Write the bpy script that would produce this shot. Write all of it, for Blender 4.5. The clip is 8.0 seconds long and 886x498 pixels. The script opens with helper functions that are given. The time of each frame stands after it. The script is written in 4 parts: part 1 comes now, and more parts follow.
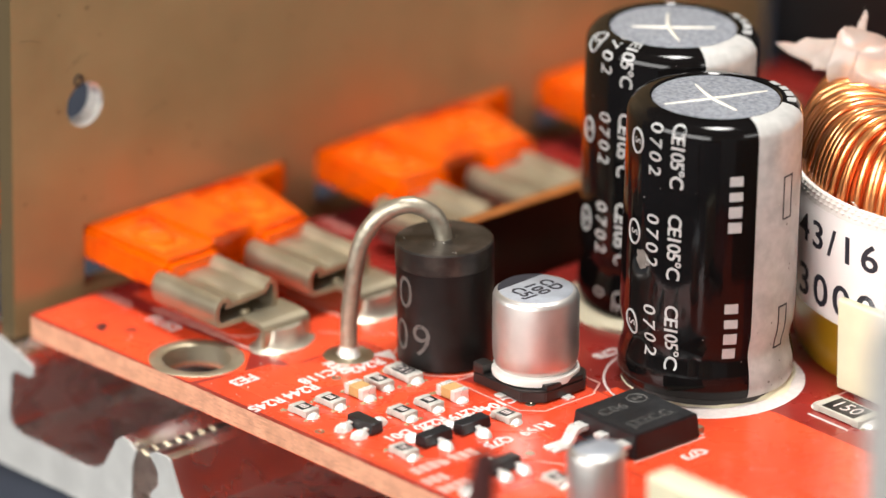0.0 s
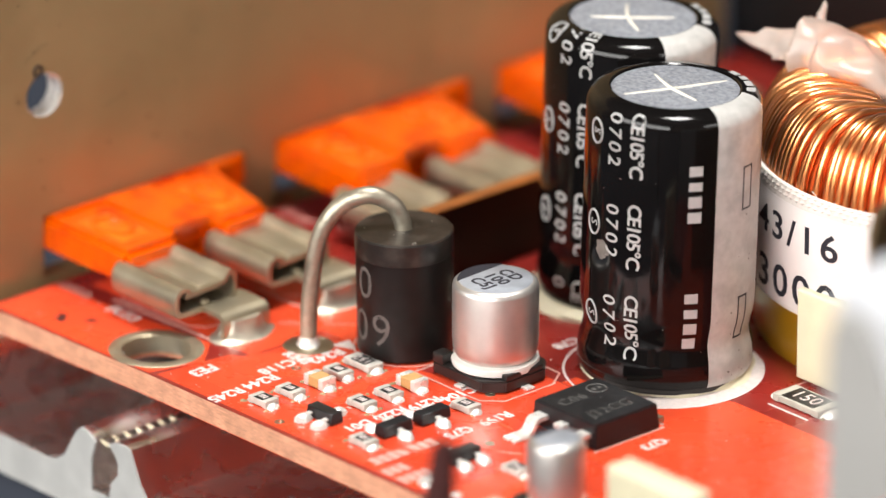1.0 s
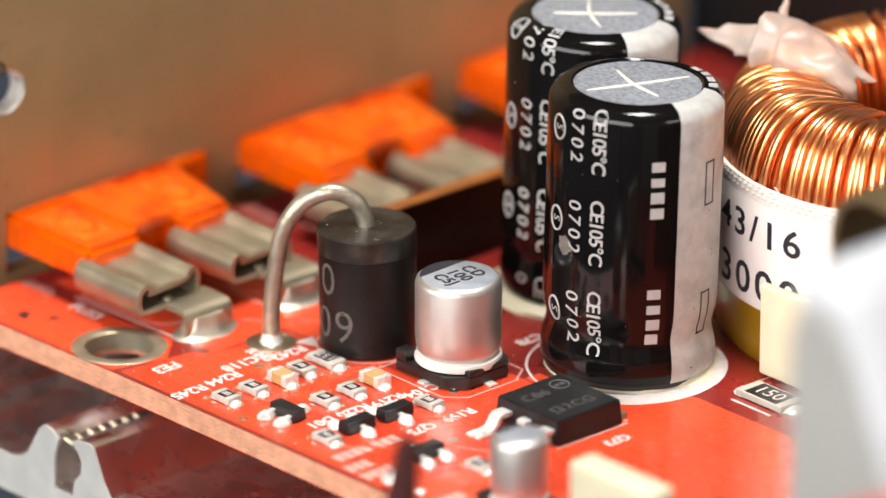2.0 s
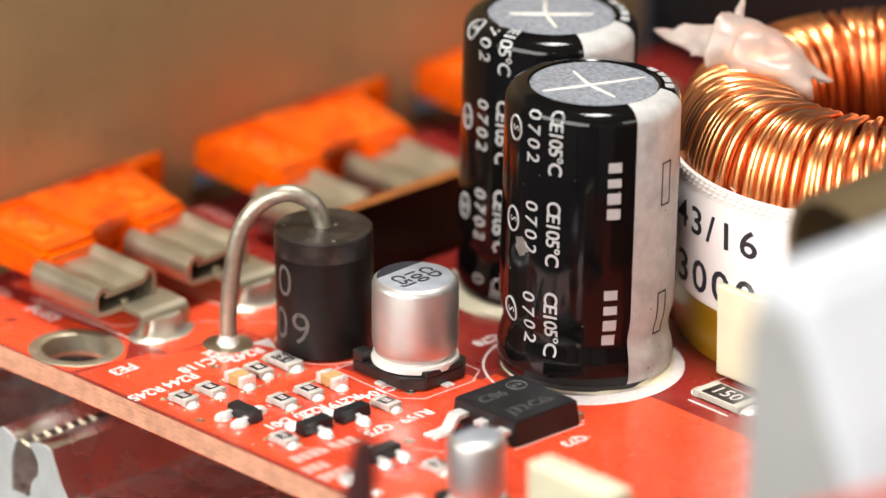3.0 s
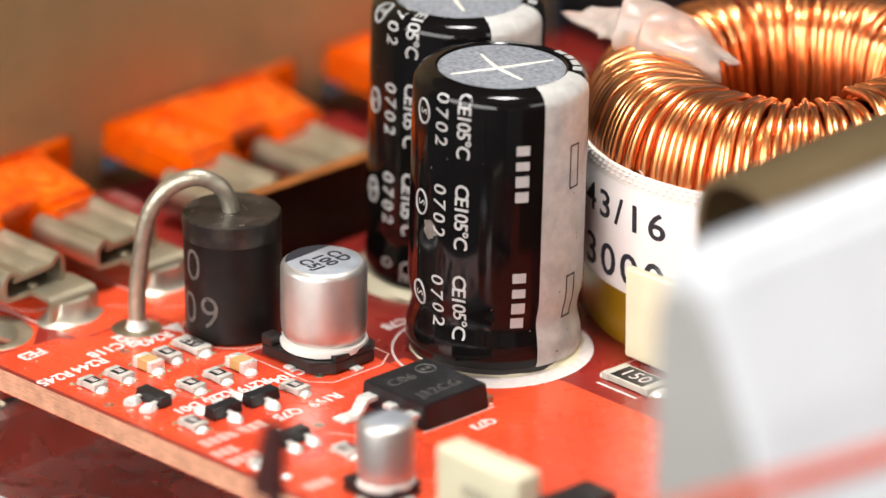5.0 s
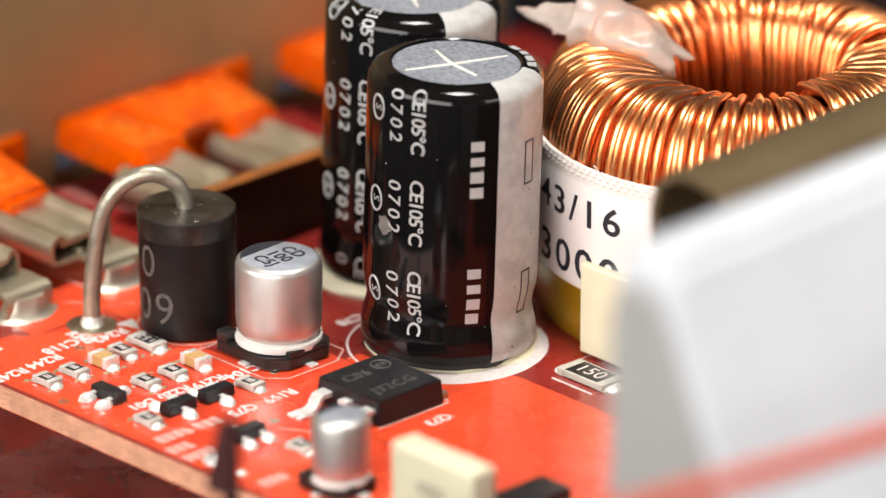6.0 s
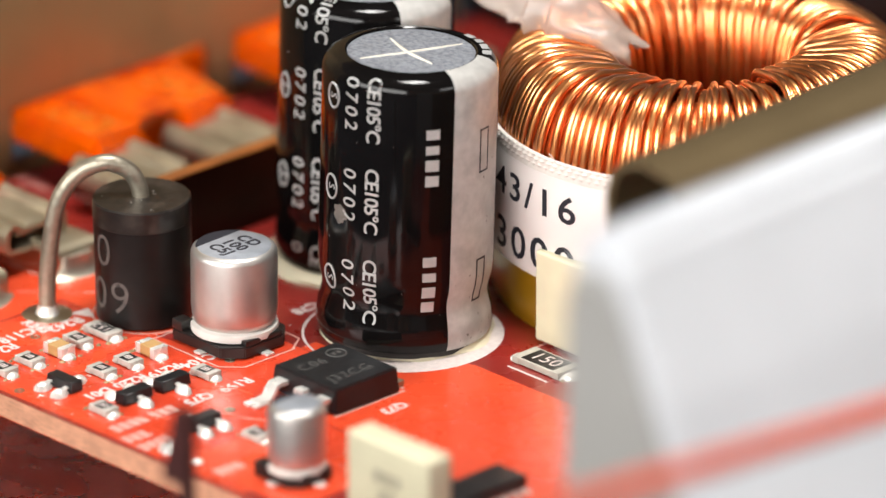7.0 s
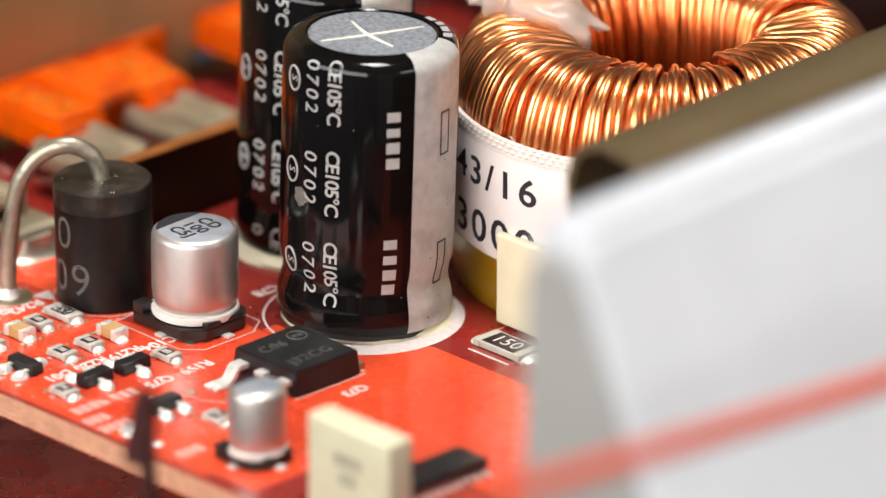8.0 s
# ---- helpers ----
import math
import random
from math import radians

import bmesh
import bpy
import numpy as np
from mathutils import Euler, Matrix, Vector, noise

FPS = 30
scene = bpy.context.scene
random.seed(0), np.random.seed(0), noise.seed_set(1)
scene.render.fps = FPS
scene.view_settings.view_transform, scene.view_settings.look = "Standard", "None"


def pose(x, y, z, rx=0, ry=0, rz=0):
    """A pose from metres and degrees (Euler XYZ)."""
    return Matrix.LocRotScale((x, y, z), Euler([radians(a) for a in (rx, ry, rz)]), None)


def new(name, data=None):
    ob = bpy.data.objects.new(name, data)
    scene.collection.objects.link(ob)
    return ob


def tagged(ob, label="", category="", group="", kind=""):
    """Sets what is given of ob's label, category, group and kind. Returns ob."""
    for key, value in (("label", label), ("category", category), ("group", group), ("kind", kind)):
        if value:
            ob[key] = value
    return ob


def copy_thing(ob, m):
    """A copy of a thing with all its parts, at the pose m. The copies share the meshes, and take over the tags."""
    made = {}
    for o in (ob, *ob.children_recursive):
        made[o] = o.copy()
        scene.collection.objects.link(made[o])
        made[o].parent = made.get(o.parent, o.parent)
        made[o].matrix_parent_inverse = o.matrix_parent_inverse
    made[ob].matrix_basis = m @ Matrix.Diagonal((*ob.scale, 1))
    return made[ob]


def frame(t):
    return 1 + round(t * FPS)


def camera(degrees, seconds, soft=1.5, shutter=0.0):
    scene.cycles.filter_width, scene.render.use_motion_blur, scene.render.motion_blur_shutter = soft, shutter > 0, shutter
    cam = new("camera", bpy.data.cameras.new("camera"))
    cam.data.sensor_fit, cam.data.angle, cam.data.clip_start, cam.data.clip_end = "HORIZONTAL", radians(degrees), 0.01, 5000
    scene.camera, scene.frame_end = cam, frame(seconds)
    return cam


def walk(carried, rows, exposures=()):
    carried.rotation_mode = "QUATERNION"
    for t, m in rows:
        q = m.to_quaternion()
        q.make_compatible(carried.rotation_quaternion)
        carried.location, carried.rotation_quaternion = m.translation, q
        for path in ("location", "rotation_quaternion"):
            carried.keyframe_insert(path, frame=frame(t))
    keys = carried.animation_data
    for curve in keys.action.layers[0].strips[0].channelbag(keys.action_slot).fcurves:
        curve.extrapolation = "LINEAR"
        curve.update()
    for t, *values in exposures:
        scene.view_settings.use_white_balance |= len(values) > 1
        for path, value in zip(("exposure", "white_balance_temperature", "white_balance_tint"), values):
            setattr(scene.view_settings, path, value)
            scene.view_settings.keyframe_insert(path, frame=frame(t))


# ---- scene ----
# All lengths below are in millimetres; MM turns them into metres.
MM = 0.001
cam = camera(5.0, 8.0, soft=1.5)
EYE = (712.666 * MM, -641.688 * MM, 397.225 * MM)
# time, heading, pitch and roll in degrees: a pan from one standpoint
ROWS = [
    (0.0, 138.0000, -22.5000, 0.200),
    (0.5, 137.8695, -22.5254, 0.261),
    (1.0, 137.7532, -22.5543, 0.249),
    (1.5, 137.6437, -22.5711, 0.221),
    (3.0, 137.2600, -22.5670, 0.150),
    (3.5, 137.1216, -22.5761, 0.169),
    (4.0, 136.9805, -22.6006, 0.140),
    (4.5, 136.8387, -22.6351, 0.127),
    (6.0, 136.4230, -22.6818, 0.146),
    (6.5, 136.2851, -22.7035, 0.110),
    (7.0, 136.1499, -22.7472, 0.127),
    (7.5, 136.0220, -22.8056, 0.133),
    (8.0, 135.9089, -22.8450, 0.241),
]


def aim(heading, pitch, roll):
    return pose(*EYE, 90 + pitch, 0, heading - 90) @ pose(0, 0, 0, 0, 0, roll)


walk(cam, [(t, aim(h, p, r)) for t, h, p, r in ROWS], ((0.0, 0.09), (4.5, 0.06), (6.5, -0.1), (8.0, -0.15)))
cam.data.dof.use_dof = True
cam.data.dof.focus_distance = 1.000
cam.data.dof.aperture_fstop = 14.0

# ---- light ----
world = bpy.data.worlds.new("world")
scene.world = world
world.use_nodes = True
wn = world.node_tree
bg = wn.nodes["Background"]
sky = wn.nodes.new("ShaderNodeTexSky")
sky.sky_type = "NISHITA"
sky.sun_disc = False
sky.sun_elevation = radians(40)
sky.sun_rotation = radians(60)
wn.links.new(sky.outputs[0], bg.inputs[0])
bg.inputs[1].default_value = 0.1
scene.view_settings.exposure = 0.0


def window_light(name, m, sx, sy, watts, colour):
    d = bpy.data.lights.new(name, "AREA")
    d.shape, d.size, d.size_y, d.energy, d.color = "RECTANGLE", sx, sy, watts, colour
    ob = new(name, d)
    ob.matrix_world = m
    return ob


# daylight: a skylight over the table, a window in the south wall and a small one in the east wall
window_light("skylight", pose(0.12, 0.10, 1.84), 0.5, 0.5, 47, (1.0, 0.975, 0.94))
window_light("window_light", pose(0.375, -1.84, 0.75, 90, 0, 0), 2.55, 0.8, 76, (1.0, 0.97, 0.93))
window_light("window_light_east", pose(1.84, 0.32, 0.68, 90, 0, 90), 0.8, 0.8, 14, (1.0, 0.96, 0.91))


# ---- materials ----
def mat(name, colour, rough=0.5, metal=0.0, noise_scale=0.0, vary=0.0, bump=0.0, bump_scale=0.0, spec=0.5,
        transmission=0.0, coat=0.0, rough_vary=0.0, second=None, second_scale=0.0, second_amount=0.5, random=0.0, ior=1.45):
    m = bpy.data.materials.new(name)
    m.use_nodes = True
    nt = m.node_tree
    b = nt.nodes["Principled BSDF"]
    b.inputs["Base Color"].default_value = (*colour, 1)
    b.inputs["Roughness"].default_value = rough
    b.inputs["Metallic"].default_value = metal
    b.inputs["Specular IOR Level"].default_value = spec
    b.inputs["Transmission Weight"].default_value = transmission
    b.inputs["IOR"].default_value = ior
    b.inputs["Coat Weight"].default_value = coat
    b.inputs["Coat Roughness"].default_value = 0.08
    tc = nt.nodes.new("ShaderNodeTexCoord")

    def noise_node(scale, detail=4.0):
        n = nt.nodes.new("ShaderNodeTexNoise")
        n.inputs["Scale"].default_value = scale
        n.inputs["Detail"].default_value = detail
        nt.links.new(tc.outputs["Object"], n.inputs["Vector"])
        return n.outputs[0]

    col = None
    if vary:
        r = nt.nodes.new("ShaderNodeMapRange")
        r.inputs[1].default_value, r.inputs[2].default_value = 0.3, 0.7
        r.inputs[3].default_value, r.inputs[4].default_value = 1 - vary, 1 + vary
        nt.links.new(noise_node(noise_scale), r.inputs[0])
        h = nt.nodes.new("ShaderNodeHueSaturation")
        h.inputs["Color"].default_value = (*colour, 1)
        nt.links.new(r.outputs[0], h.inputs["Value"])
        col = h.outputs[0]
    if second:
        r = nt.nodes.new("ShaderNodeMapRange")
        r.inputs[1].default_value, r.inputs[2].default_value = 0.5, 0.68
        r.inputs[4].default_value = second_amount
        nt.links.new(noise_node(second_scale, 6.0), r.inputs[0])
        mx = nt.nodes.new("ShaderNodeMix")
        mx.data_type = "RGBA"
        mx.inputs["A"].default_value = (*colour, 1)
        mx.inputs["B"].default_value = (*second, 1)
        nt.links.new(r.outputs[0], mx.inputs["Factor"])
        if col:
            nt.links.new(col, mx.inputs["A"])
        col = mx.outputs["Result"]
    if random:
        oi = nt.nodes.new("ShaderNodeObjectInfo")
        r = nt.nodes.new("ShaderNodeMapRange")
        r.inputs[3].default_value, r.inputs[4].default_value = 1 - random, 1 + random
        nt.links.new(oi.outputs["Random"], r.inputs[0])
        h = nt.nodes.new("ShaderNodeHueSaturation")
        h.inputs["Color"].default_value = (*colour, 1)
        if col:
            nt.links.new(col, h.inputs["Color"])
        nt.links.new(r.outputs[0], h.inputs["Value"])
        col = h.outputs[0]
    if col:
        nt.links.new(col, b.inputs["Base Color"])
    if rough_vary:
        r = nt.nodes.new("ShaderNodeMapRange")
        r.inputs[1].default_value, r.inputs[2].default_value = 0.3, 0.7
        r.inputs[3].default_value, r.inputs[4].default_value = max(0.02, rough - rough_vary), rough + rough_vary
        nt.links.new(noise_node(noise_scale * 0.6 + 150), r.inputs[0])
        nt.links.new(r.outputs[0], b.inputs["Roughness"])
    if bump:
        bp = nt.nodes.new("ShaderNodeBump")
        bp.inputs["Strength"].default_value = bump
        bp.inputs["Distance"].default_value = 0.0002
        nt.links.new(noise_node(bump_scale, 5.0), bp.inputs["Height"])
        nt.links.new(bp.outputs[0], b.inputs["Normal"])
    return m


M_MASK = mat("red_solder_mask", (0.25, 0.02, 0.015), 0.3, noise_scale=90, vary=0.12, bump=0.06, bump_scale=500, coat=0.6, rough_vary=0.1, second=(0.2, 0.016, 0.012), second_scale=60, second_amount=0.5)
M_TRACE = mat("red_mask_over_copper", (0.7, 0.07, 0.024), 0.28, noise_scale=120, vary=0.1, bump=0.06, bump_scale=500, coat=0.35, rough_vary=0.08)
M_TRACE_THIN = mat("red_mask_over_thin_copper", (0.61, 0.056, 0.02), 0.28, noise_scale=70, vary=0.14, bump=0.06, bump_scale=500, coat=0.35, rough_vary=0.08, second=(0.5, 0.045, 0.026), second_scale=110, second_amount=0.7)
M_PLY = mat("glass_cloth_ply", (0.61, 0.3, 0.185), 0.8, noise_scale=900, vary=0.3, bump=0.5, bump_scale=1800)
M_FUSE_DARK = mat("orange_over_metal", (0.6, 0.13, 0.004), 0.3, noise_scale=400, vary=0.25, coat=0.4)
M_FR4 = mat("board_edge_laminate", (0.64, 0.31, 0.19), 0.75, noise_scale=700, vary=0.22, bump=0.6, bump_scale=1500, second=(0.5, 0.25, 0.14), second_scale=300)
M_SILK = mat("white_print", (0.66, 0.58, 0.55), 0.55, noise_scale=1500, vary=0.1)
M_SILK_THIN = mat("worn_white_print", (0.62, 0.33, 0.28), 0.55, noise_scale=1500, vary=0.12)
M_TIN = mat("tinned_brass", (0.41, 0.355, 0.25), 0.42, 0.8, 260, 0.12, 0.15, 700, rough_vary=0.1, second=(0.4, 0.35, 0.27), second_scale=180)
M_SOLDER = mat("solder", (0.88, 0.86, 0.81), 0.3, 0.5, 500, 0.1, 0.25, 600, rough_vary=0.08)
M_DULL = mat("dull_solder", (0.52, 0.48, 0.39), 0.5, 0.9, 300, 0.12, 0.3, 420, rough_vary=0.08)
M_LEAD = mat("tinned_wire", (0.38, 0.34, 0.265), 0.42, 0.8, 900, 0.16, 0.5, 1600, rough_vary=0.1)
M_PANEL = mat("aluminium_sheet", (0.36, 0.255, 0.125), 0.42, 0.45, 60, 0.08, 0.1, 500, rough_vary=0.1, second=(0.29, 0.2, 0.095), second_scale=90, second_amount=0.5)
M_EXTR = mat("sawn_aluminium", (0.56, 0.56, 0.54), 0.5, 0.35, 300, 0.08, 0.15, 900, rough_vary=0.1)
M_MILL = mat("mill_finish_aluminium", (0.82, 0.76, 0.73), 0.27, 0.97, 200, 0.06, 0.08, 400, rough_vary=0.08)
M_FUSE = mat("orange_translucent_plastic", (1.0, 0.135, 0.0), 0.16, noise_scale=260, vary=0.2, bump=0.14, bump_scale=300, transmission=0.3, coat=0.5, second=(0.6, 0.025, 0.001), second_scale=210, second_amount=0.85)
M_BLACK = mat("black_epoxy", (0.006, 0.005, 0.0045), 0.4, spec=0.35, noise_scale=500, vary=0.3, bump=0.12, bump_scale=900, rough_vary=0.08)
M_DUST = mat("dusty_black_epoxy", (0.016, 0.013, 0.011), 0.32, noise_scale=400, vary=0.35, bump=0.2, bump_scale=900, second=(0.06, 0.048, 0.04), second_scale=420, second_amount=0.6)
M_GREY_PRINT = mat("grey_print", (0.1, 0.088, 0.08), 0.6, noise_scale=900, vary=0.2)
M_SLEEVE = mat("black_shrink_sleeve", (0.004, 0.0036, 0.0036), 0.1, spec=0.3, noise_scale=200, vary=0.3, bump=0.05, bump_scale=160, rough_vary=0.04)
M_STRIPE = mat("pale_sleeve_stripe", (0.47, 0.46, 0.44), 0.3, noise_scale=900, vary=0.1, bump=0.05, bump_scale=160, second=(0.31, 0.3, 0.29), second_scale=260, second_amount=0.75)
M_SMEAR = mat("dried_smear", (0.14, 0.125, 0.11), 0.4, noise_scale=800, vary=0.3)
M_PRINT = mat("sleeve_print", (0.4, 0.4, 0.39), 0.35, noise_scale=900, vary=0.08)
M_ALU_TOP = mat("bare_can_aluminium", (0.34, 0.36, 0.4), 0.5, 0.5, 2600, 0.25, 0.3, 3000, rough_vary=0.1, second=(0.17, 0.185, 0.22), second_scale=2000, second_amount=0.7)
M_SCORE = mat("scored_bright_metal", (0.7, 0.66, 0.57), 0.45, 0.1, 600, 0.05)
M_CAN = mat("brushed_can", (0.64, 0.61, 0.575), 0.44, 0.92, 900, 0.03, 0.03, 1100, rough_vary=0.03)
M_CAN_TOP = mat("can_top_grey_reflection", (0.42, 0.45, 0.5), 0.4, 0.5, 700, 0.12, 0.1, 1200, rough_vary=0.1)
M_RUBBER = mat("white_seal", (0.72, 0.69, 0.64), 0.5, noise_scale=500, vary=0.07)
M_BASE = mat("black_moulded_plastic", (0.017, 0.015, 0.014), 0.28, noise_scale=300, vary=0.2, bump=0.1, bump_scale=600)
M_CHIP = mat("matte_chip_plastic", (0.01, 0.01, 0.011), 0.4, noise_scale=700, vary=0.2, bump=0.18, bump_scale=1500, rough_vary=0.06)
M_MARK = mat("laser_mark", (0.065, 0.062, 0.058), 0.6, noise_scale=900, vary=0.15)
M_CERAMIC = mat("white_ceramic", (0.46, 0.44, 0.395), 0.4, noise_scale=900, vary=0.18, bump=0.15, bump_scale=1500)
M_FLUX = mat("flux_residue", (0.5, 0.36, 0.2), 0.25, noise_scale=900, vary=0.3, bump=0.3, bump_scale=1500, transmission=0.4)
M_STEATITE = mat("grey_white_ceramic", (0.42, 0.4, 0.34), 0.4, noise_scale=700, vary=0.15, bump=0.1, bump_scale=1200)
M_BROWNCAP = mat("tan_ceramic", (0.5, 0.3, 0.12), 0.4, noise_scale=500, vary=0.1)
M_CREAM = mat("cream_plastic", (0.67, 0.625, 0.44), 0.45, noise_scale=260, vary=0.06, bump=0.06, bump_scale=700)
M_GLUE = mat("cream_adhesive", (0.74, 0.68, 0.5), 0.4, noise_scale=200, vary=0.08, bump=0.2, bump_scale=260)
M_HOTGLUE = mat("milky_hot_glue", (0.72, 0.62, 0.55), 0.36, noise_scale=200, vary=0.05, bump=0.15, bump_scale=240, transmission=0.6)
M_COPPER = mat("enamelled_copper", (0.98, 0.36, 0.125), 0.31, 1.0, 300, 0.1, coat=0.9, random=0.22)
M_WINDING = mat("inner_copper_gap_shade", (0.8, 0.2, 0.05), 0.35, 0.6, 700, 0.3, 0.4, 900)
M_BAR_SHADE = mat("shaded_bar_end", (0.34, 0.335, 0.32), 0.5, noise_scale=60, vary=0.05)
M_TAB = mat("dark_brown_plastic", (0.06, 0.02, 0.018), 0.4, noise_scale=100, vary=0.2)
M_TAPE = mat("white_woven_tape", (0.72, 0.68, 0.63), 0.75, noise_scale=300, vary=0.05, bump=0.5, bump_scale=1800)
M_LABEL = mat("paper_label", (0.76, 0.72, 0.69), 0.4, noise_scale=120, vary=0.03, bump=0.06, bump_scale=120)
M_INK = mat("black_ink", (0.015, 0.015, 0.022), 0.6, noise_scale=800, vary=0.1)
M_YELLOW = mat("amber_tape", (0.26, 0.13, 0.006), 0.3, noise_scale=160, vary=0.12, bump=0.1, bump_scale=220)
M_AMBER = mat("dark_amber_laminate", (0.018, 0.0045, 0.002), 0.4, spec=0.12, noise_scale=160, vary=0.2)
M_AMBER_EDGE = mat("amber_cut_edge", (0.24, 0.075, 0.012), 0.5, noise_scale=300, vary=0.2)
M_WHITEBAR = mat("white_lacquered_metal", (0.58, 0.6, 0.63), 0.4, noise_scale=60, vary=0.04, bump=0.03, bump_scale=300)
M_OLIVE = mat("olive_anodised_metal", (0.2, 0.145, 0.075), 0.4, 0.6, 90, 0.08)
M_DARK = mat("dark_enamel_and_shade", (0.009, 0.008, 0.008), 0.5, noise_scale=60, vary=0.2)
M_WIRE = mat("red_wire_insulation", (0.55, 0.075, 0.03), 0.4, noise_scale=200, vary=0.06)
M_TABLE = mat("dark_slate_table", (0.026, 0.03, 0.04), 0.85, spec=0.06, noise_scale=8, vary=0.12, bump=0.1, bump_scale=120)
M_WALL = mat("brown_wall", (0.09, 0.054, 0.034), 0.8, noise_scale=3, vary=0.12, bump=0.1, bump_scale=60)
M_CEIL = mat("dark_brown_ceiling", (0.11, 0.085, 0.068), 0.9, noise_scale=3, vary=0.05)
M_FADED = mat("faded_print", (0.36, 0.33, 0.24), 0.5, noise_scale=400, vary=0.2)
M_PAD = mat("flux_stained_pad", (0.5, 0.45, 0.34), 0.35, 1.0, 400, 0.12, 0.2, 700)


# ---- mesh helpers ----
def finish(bm, name, material, smooth=True):
    bmesh.ops.recalc_face_normals(bm, faces=bm.faces)
    me = bpy.data.meshes.new(name)
    for v in bm.verts:
        v.co *= MM
    bm.to_mesh(me)
    bm.free()
    me.materials.append(material)
    if smooth:
        me.polygons.foreach_set("use_smooth", [True] * len(me.polygons))
        me.set_sharp_from_angle(angle=radians(38))
    return me


def thing(name, label, category, m=None, group="", kind=""):
    ob = new(name)
    ob.empty_display_size = 0.002
    if m is not None:
        ob.matrix_world = m
    return tagged(ob, label, category, group, kind)


def part(name, bm, material, parent, label="", smooth=True, kind=""):
    ob = new(name, finish(bm, name, material, smooth))
    ob.parent = parent
    return tagged(ob, label, kind=kind)


def at(x, y, z=0.0, rx=0, ry=0, rz=0):
    return pose(x * MM, y * MM, z * MM, rx, ry, rz)


def box(x0, x1, y0, y1, z0, z1, bevel=0.0, seg=2, bm=None):
    own = bmesh.new()
    vs = [own.verts.new((x, y, z)) for x in (x0, x1) for y in (y0, y1) for z in (z0, z1)]
    for f in ((0, 1, 3, 2), (4, 6, 7, 5), (0, 4, 5, 1), (2, 3, 7, 6), (0, 2, 6, 4), (1, 5, 7, 3)):
        own.faces.new([vs[i] for i in f])
    if bevel:
        bmesh.ops.bevel(own, geom=list(own.edges), offset=bevel, segments=seg, affect="EDGES", profile=0.6)
    return merge(bm, own)


def merge(bm, own):
    if bm is None:
        return own
    me = bpy.data.meshes.new("join")
    own.to_mesh(me)
    own.free()
    bm.from_mesh(me)
    bpy.data.meshes.remove(me)
    return bm


def lathe(profile, seg=64, a0=0.0, a1=360.0, bm=None, cx=0.0, cy=0.0, wobble=0.0):
    """Turn (radius, height) pairs round the z axis."""
    own = bmesh.new()
    full = abs(a1 - a0) >= 359.9
    n = seg if full else seg + 1
    rings = []
    for r, zz in profile:
        ring = []
        for i in range(n):
            a = radians(a0 + (a1 - a0) * i / seg)
            rr = r
            if wobble:
                rr = r + wobble * noise.noise((math.cos(a) * 2.3 + r, math.sin(a) * 2.3, zz))
            ring.append(own.verts.new((cx + rr * math.cos(a), cy + rr * math.sin(a), zz)))
        rings.append(ring)
    for a, b in zip(rings, rings[1:]):
        for i in range(n if full else n - 1):
            j = (i + 1) % n
            own.faces.new((a[i], a[j], b[j], b[i]))
    if full:
        for ring, (r, _) in ((rings[0], profile[0]), (rings[-1], profile[-1])):
            if r < 0.6:
                own.faces.new(ring)
    bmesh.ops.remove_doubles(own, verts=own.verts, dist=1e-4)
    return merge(bm, own)


def smooth_path(points, steps=8, closed=False):
    pts = [Vector(p) for p in points]
    n = len(pts)
    out = []
    for i in range(n if closed else n - 1):
        if closed:
            p0, p1, p2, p3 = pts[i - 1], pts[i], pts[(i + 1) % n], pts[(i + 2) % n]
        else:
            p0, p1, p2, p3 = pts[max(i - 1, 0)], pts[i], pts[i + 1], pts[min(i + 2, n - 1)]
        for k in range(steps):
            u = k / steps
            out.append(0.5 * (2 * p1 + (p2 - p0) * u + (2 * p0 - 5 * p1 + 4 * p2 - p3) * u * u + (3 * p1 - p0 - 3 * p2 + p3) * u ** 3))
    if not closed:
        out.append(pts[-1])
    return out


def tube(path, radius, sides=10, closed=False, bm=None):
    own = bmesh.new()
    n = len(path)
    rings = []
    up = Vector((0.31, 0.17, 0.93)).normalized()
    for i, p in enumerate(path):
        a = path[i - 1] if (i or closed) else p
        b = path[(i + 1) % n] if (i < n - 1 or closed) else p
        t = (b - a).normalized()
        s = t.cross(up)
        s = s.normalized() if s.length > 1e-3 else t.orthogonal().normalized()
        up = s.cross(t).normalized()
        r = radius(i / max(n - 1, 1)) if callable(radius) else radius
        rings.append([own.verts.new(p + r * (math.cos(k * math.tau / sides) * s + math.sin(k * math.tau / sides) * up)) for k in range(sides)])
    for i in range(n if closed else n - 1):
        a, b = rings[i], rings[(i + 1) % n]
        shift = 0
        if closed and i == n - 1:
            shift = min(range(sides), key=lambda q: (a[0].co - b[q].co).length)
        for k in range(sides):
            own.faces.new((a[k], a[(k + 1) % sides], b[(k + 1 + shift) % sides], b[(k + shift) % sides]))
    if not closed:
        own.faces.new(rings[0])
        own.faces.new(rings[-1])
    return merge(bm, own)


def prism(poly, y0, y1, bevel=0.0, bm=None):
    """Extrude an (x, z) outline along y."""
    own = bmesh.new()
    a = [own.verts.new((x, y0, zz)) for x, zz in poly]
    b = [own.verts.new((x, y1, zz)) for x, zz in poly]
    n = len(poly)
    for i in range(n):
        own.faces.new((a[i], a[(i + 1) % n], b[(i + 1) % n], b[i]))
    own.faces.new(a)
    own.faces.new(b[::-1])
    if bevel:
        bmesh.ops.bevel(own, geom=list(own.edges), offset=bevel, segments=2, affect="EDGES")
    return merge(bm, own)


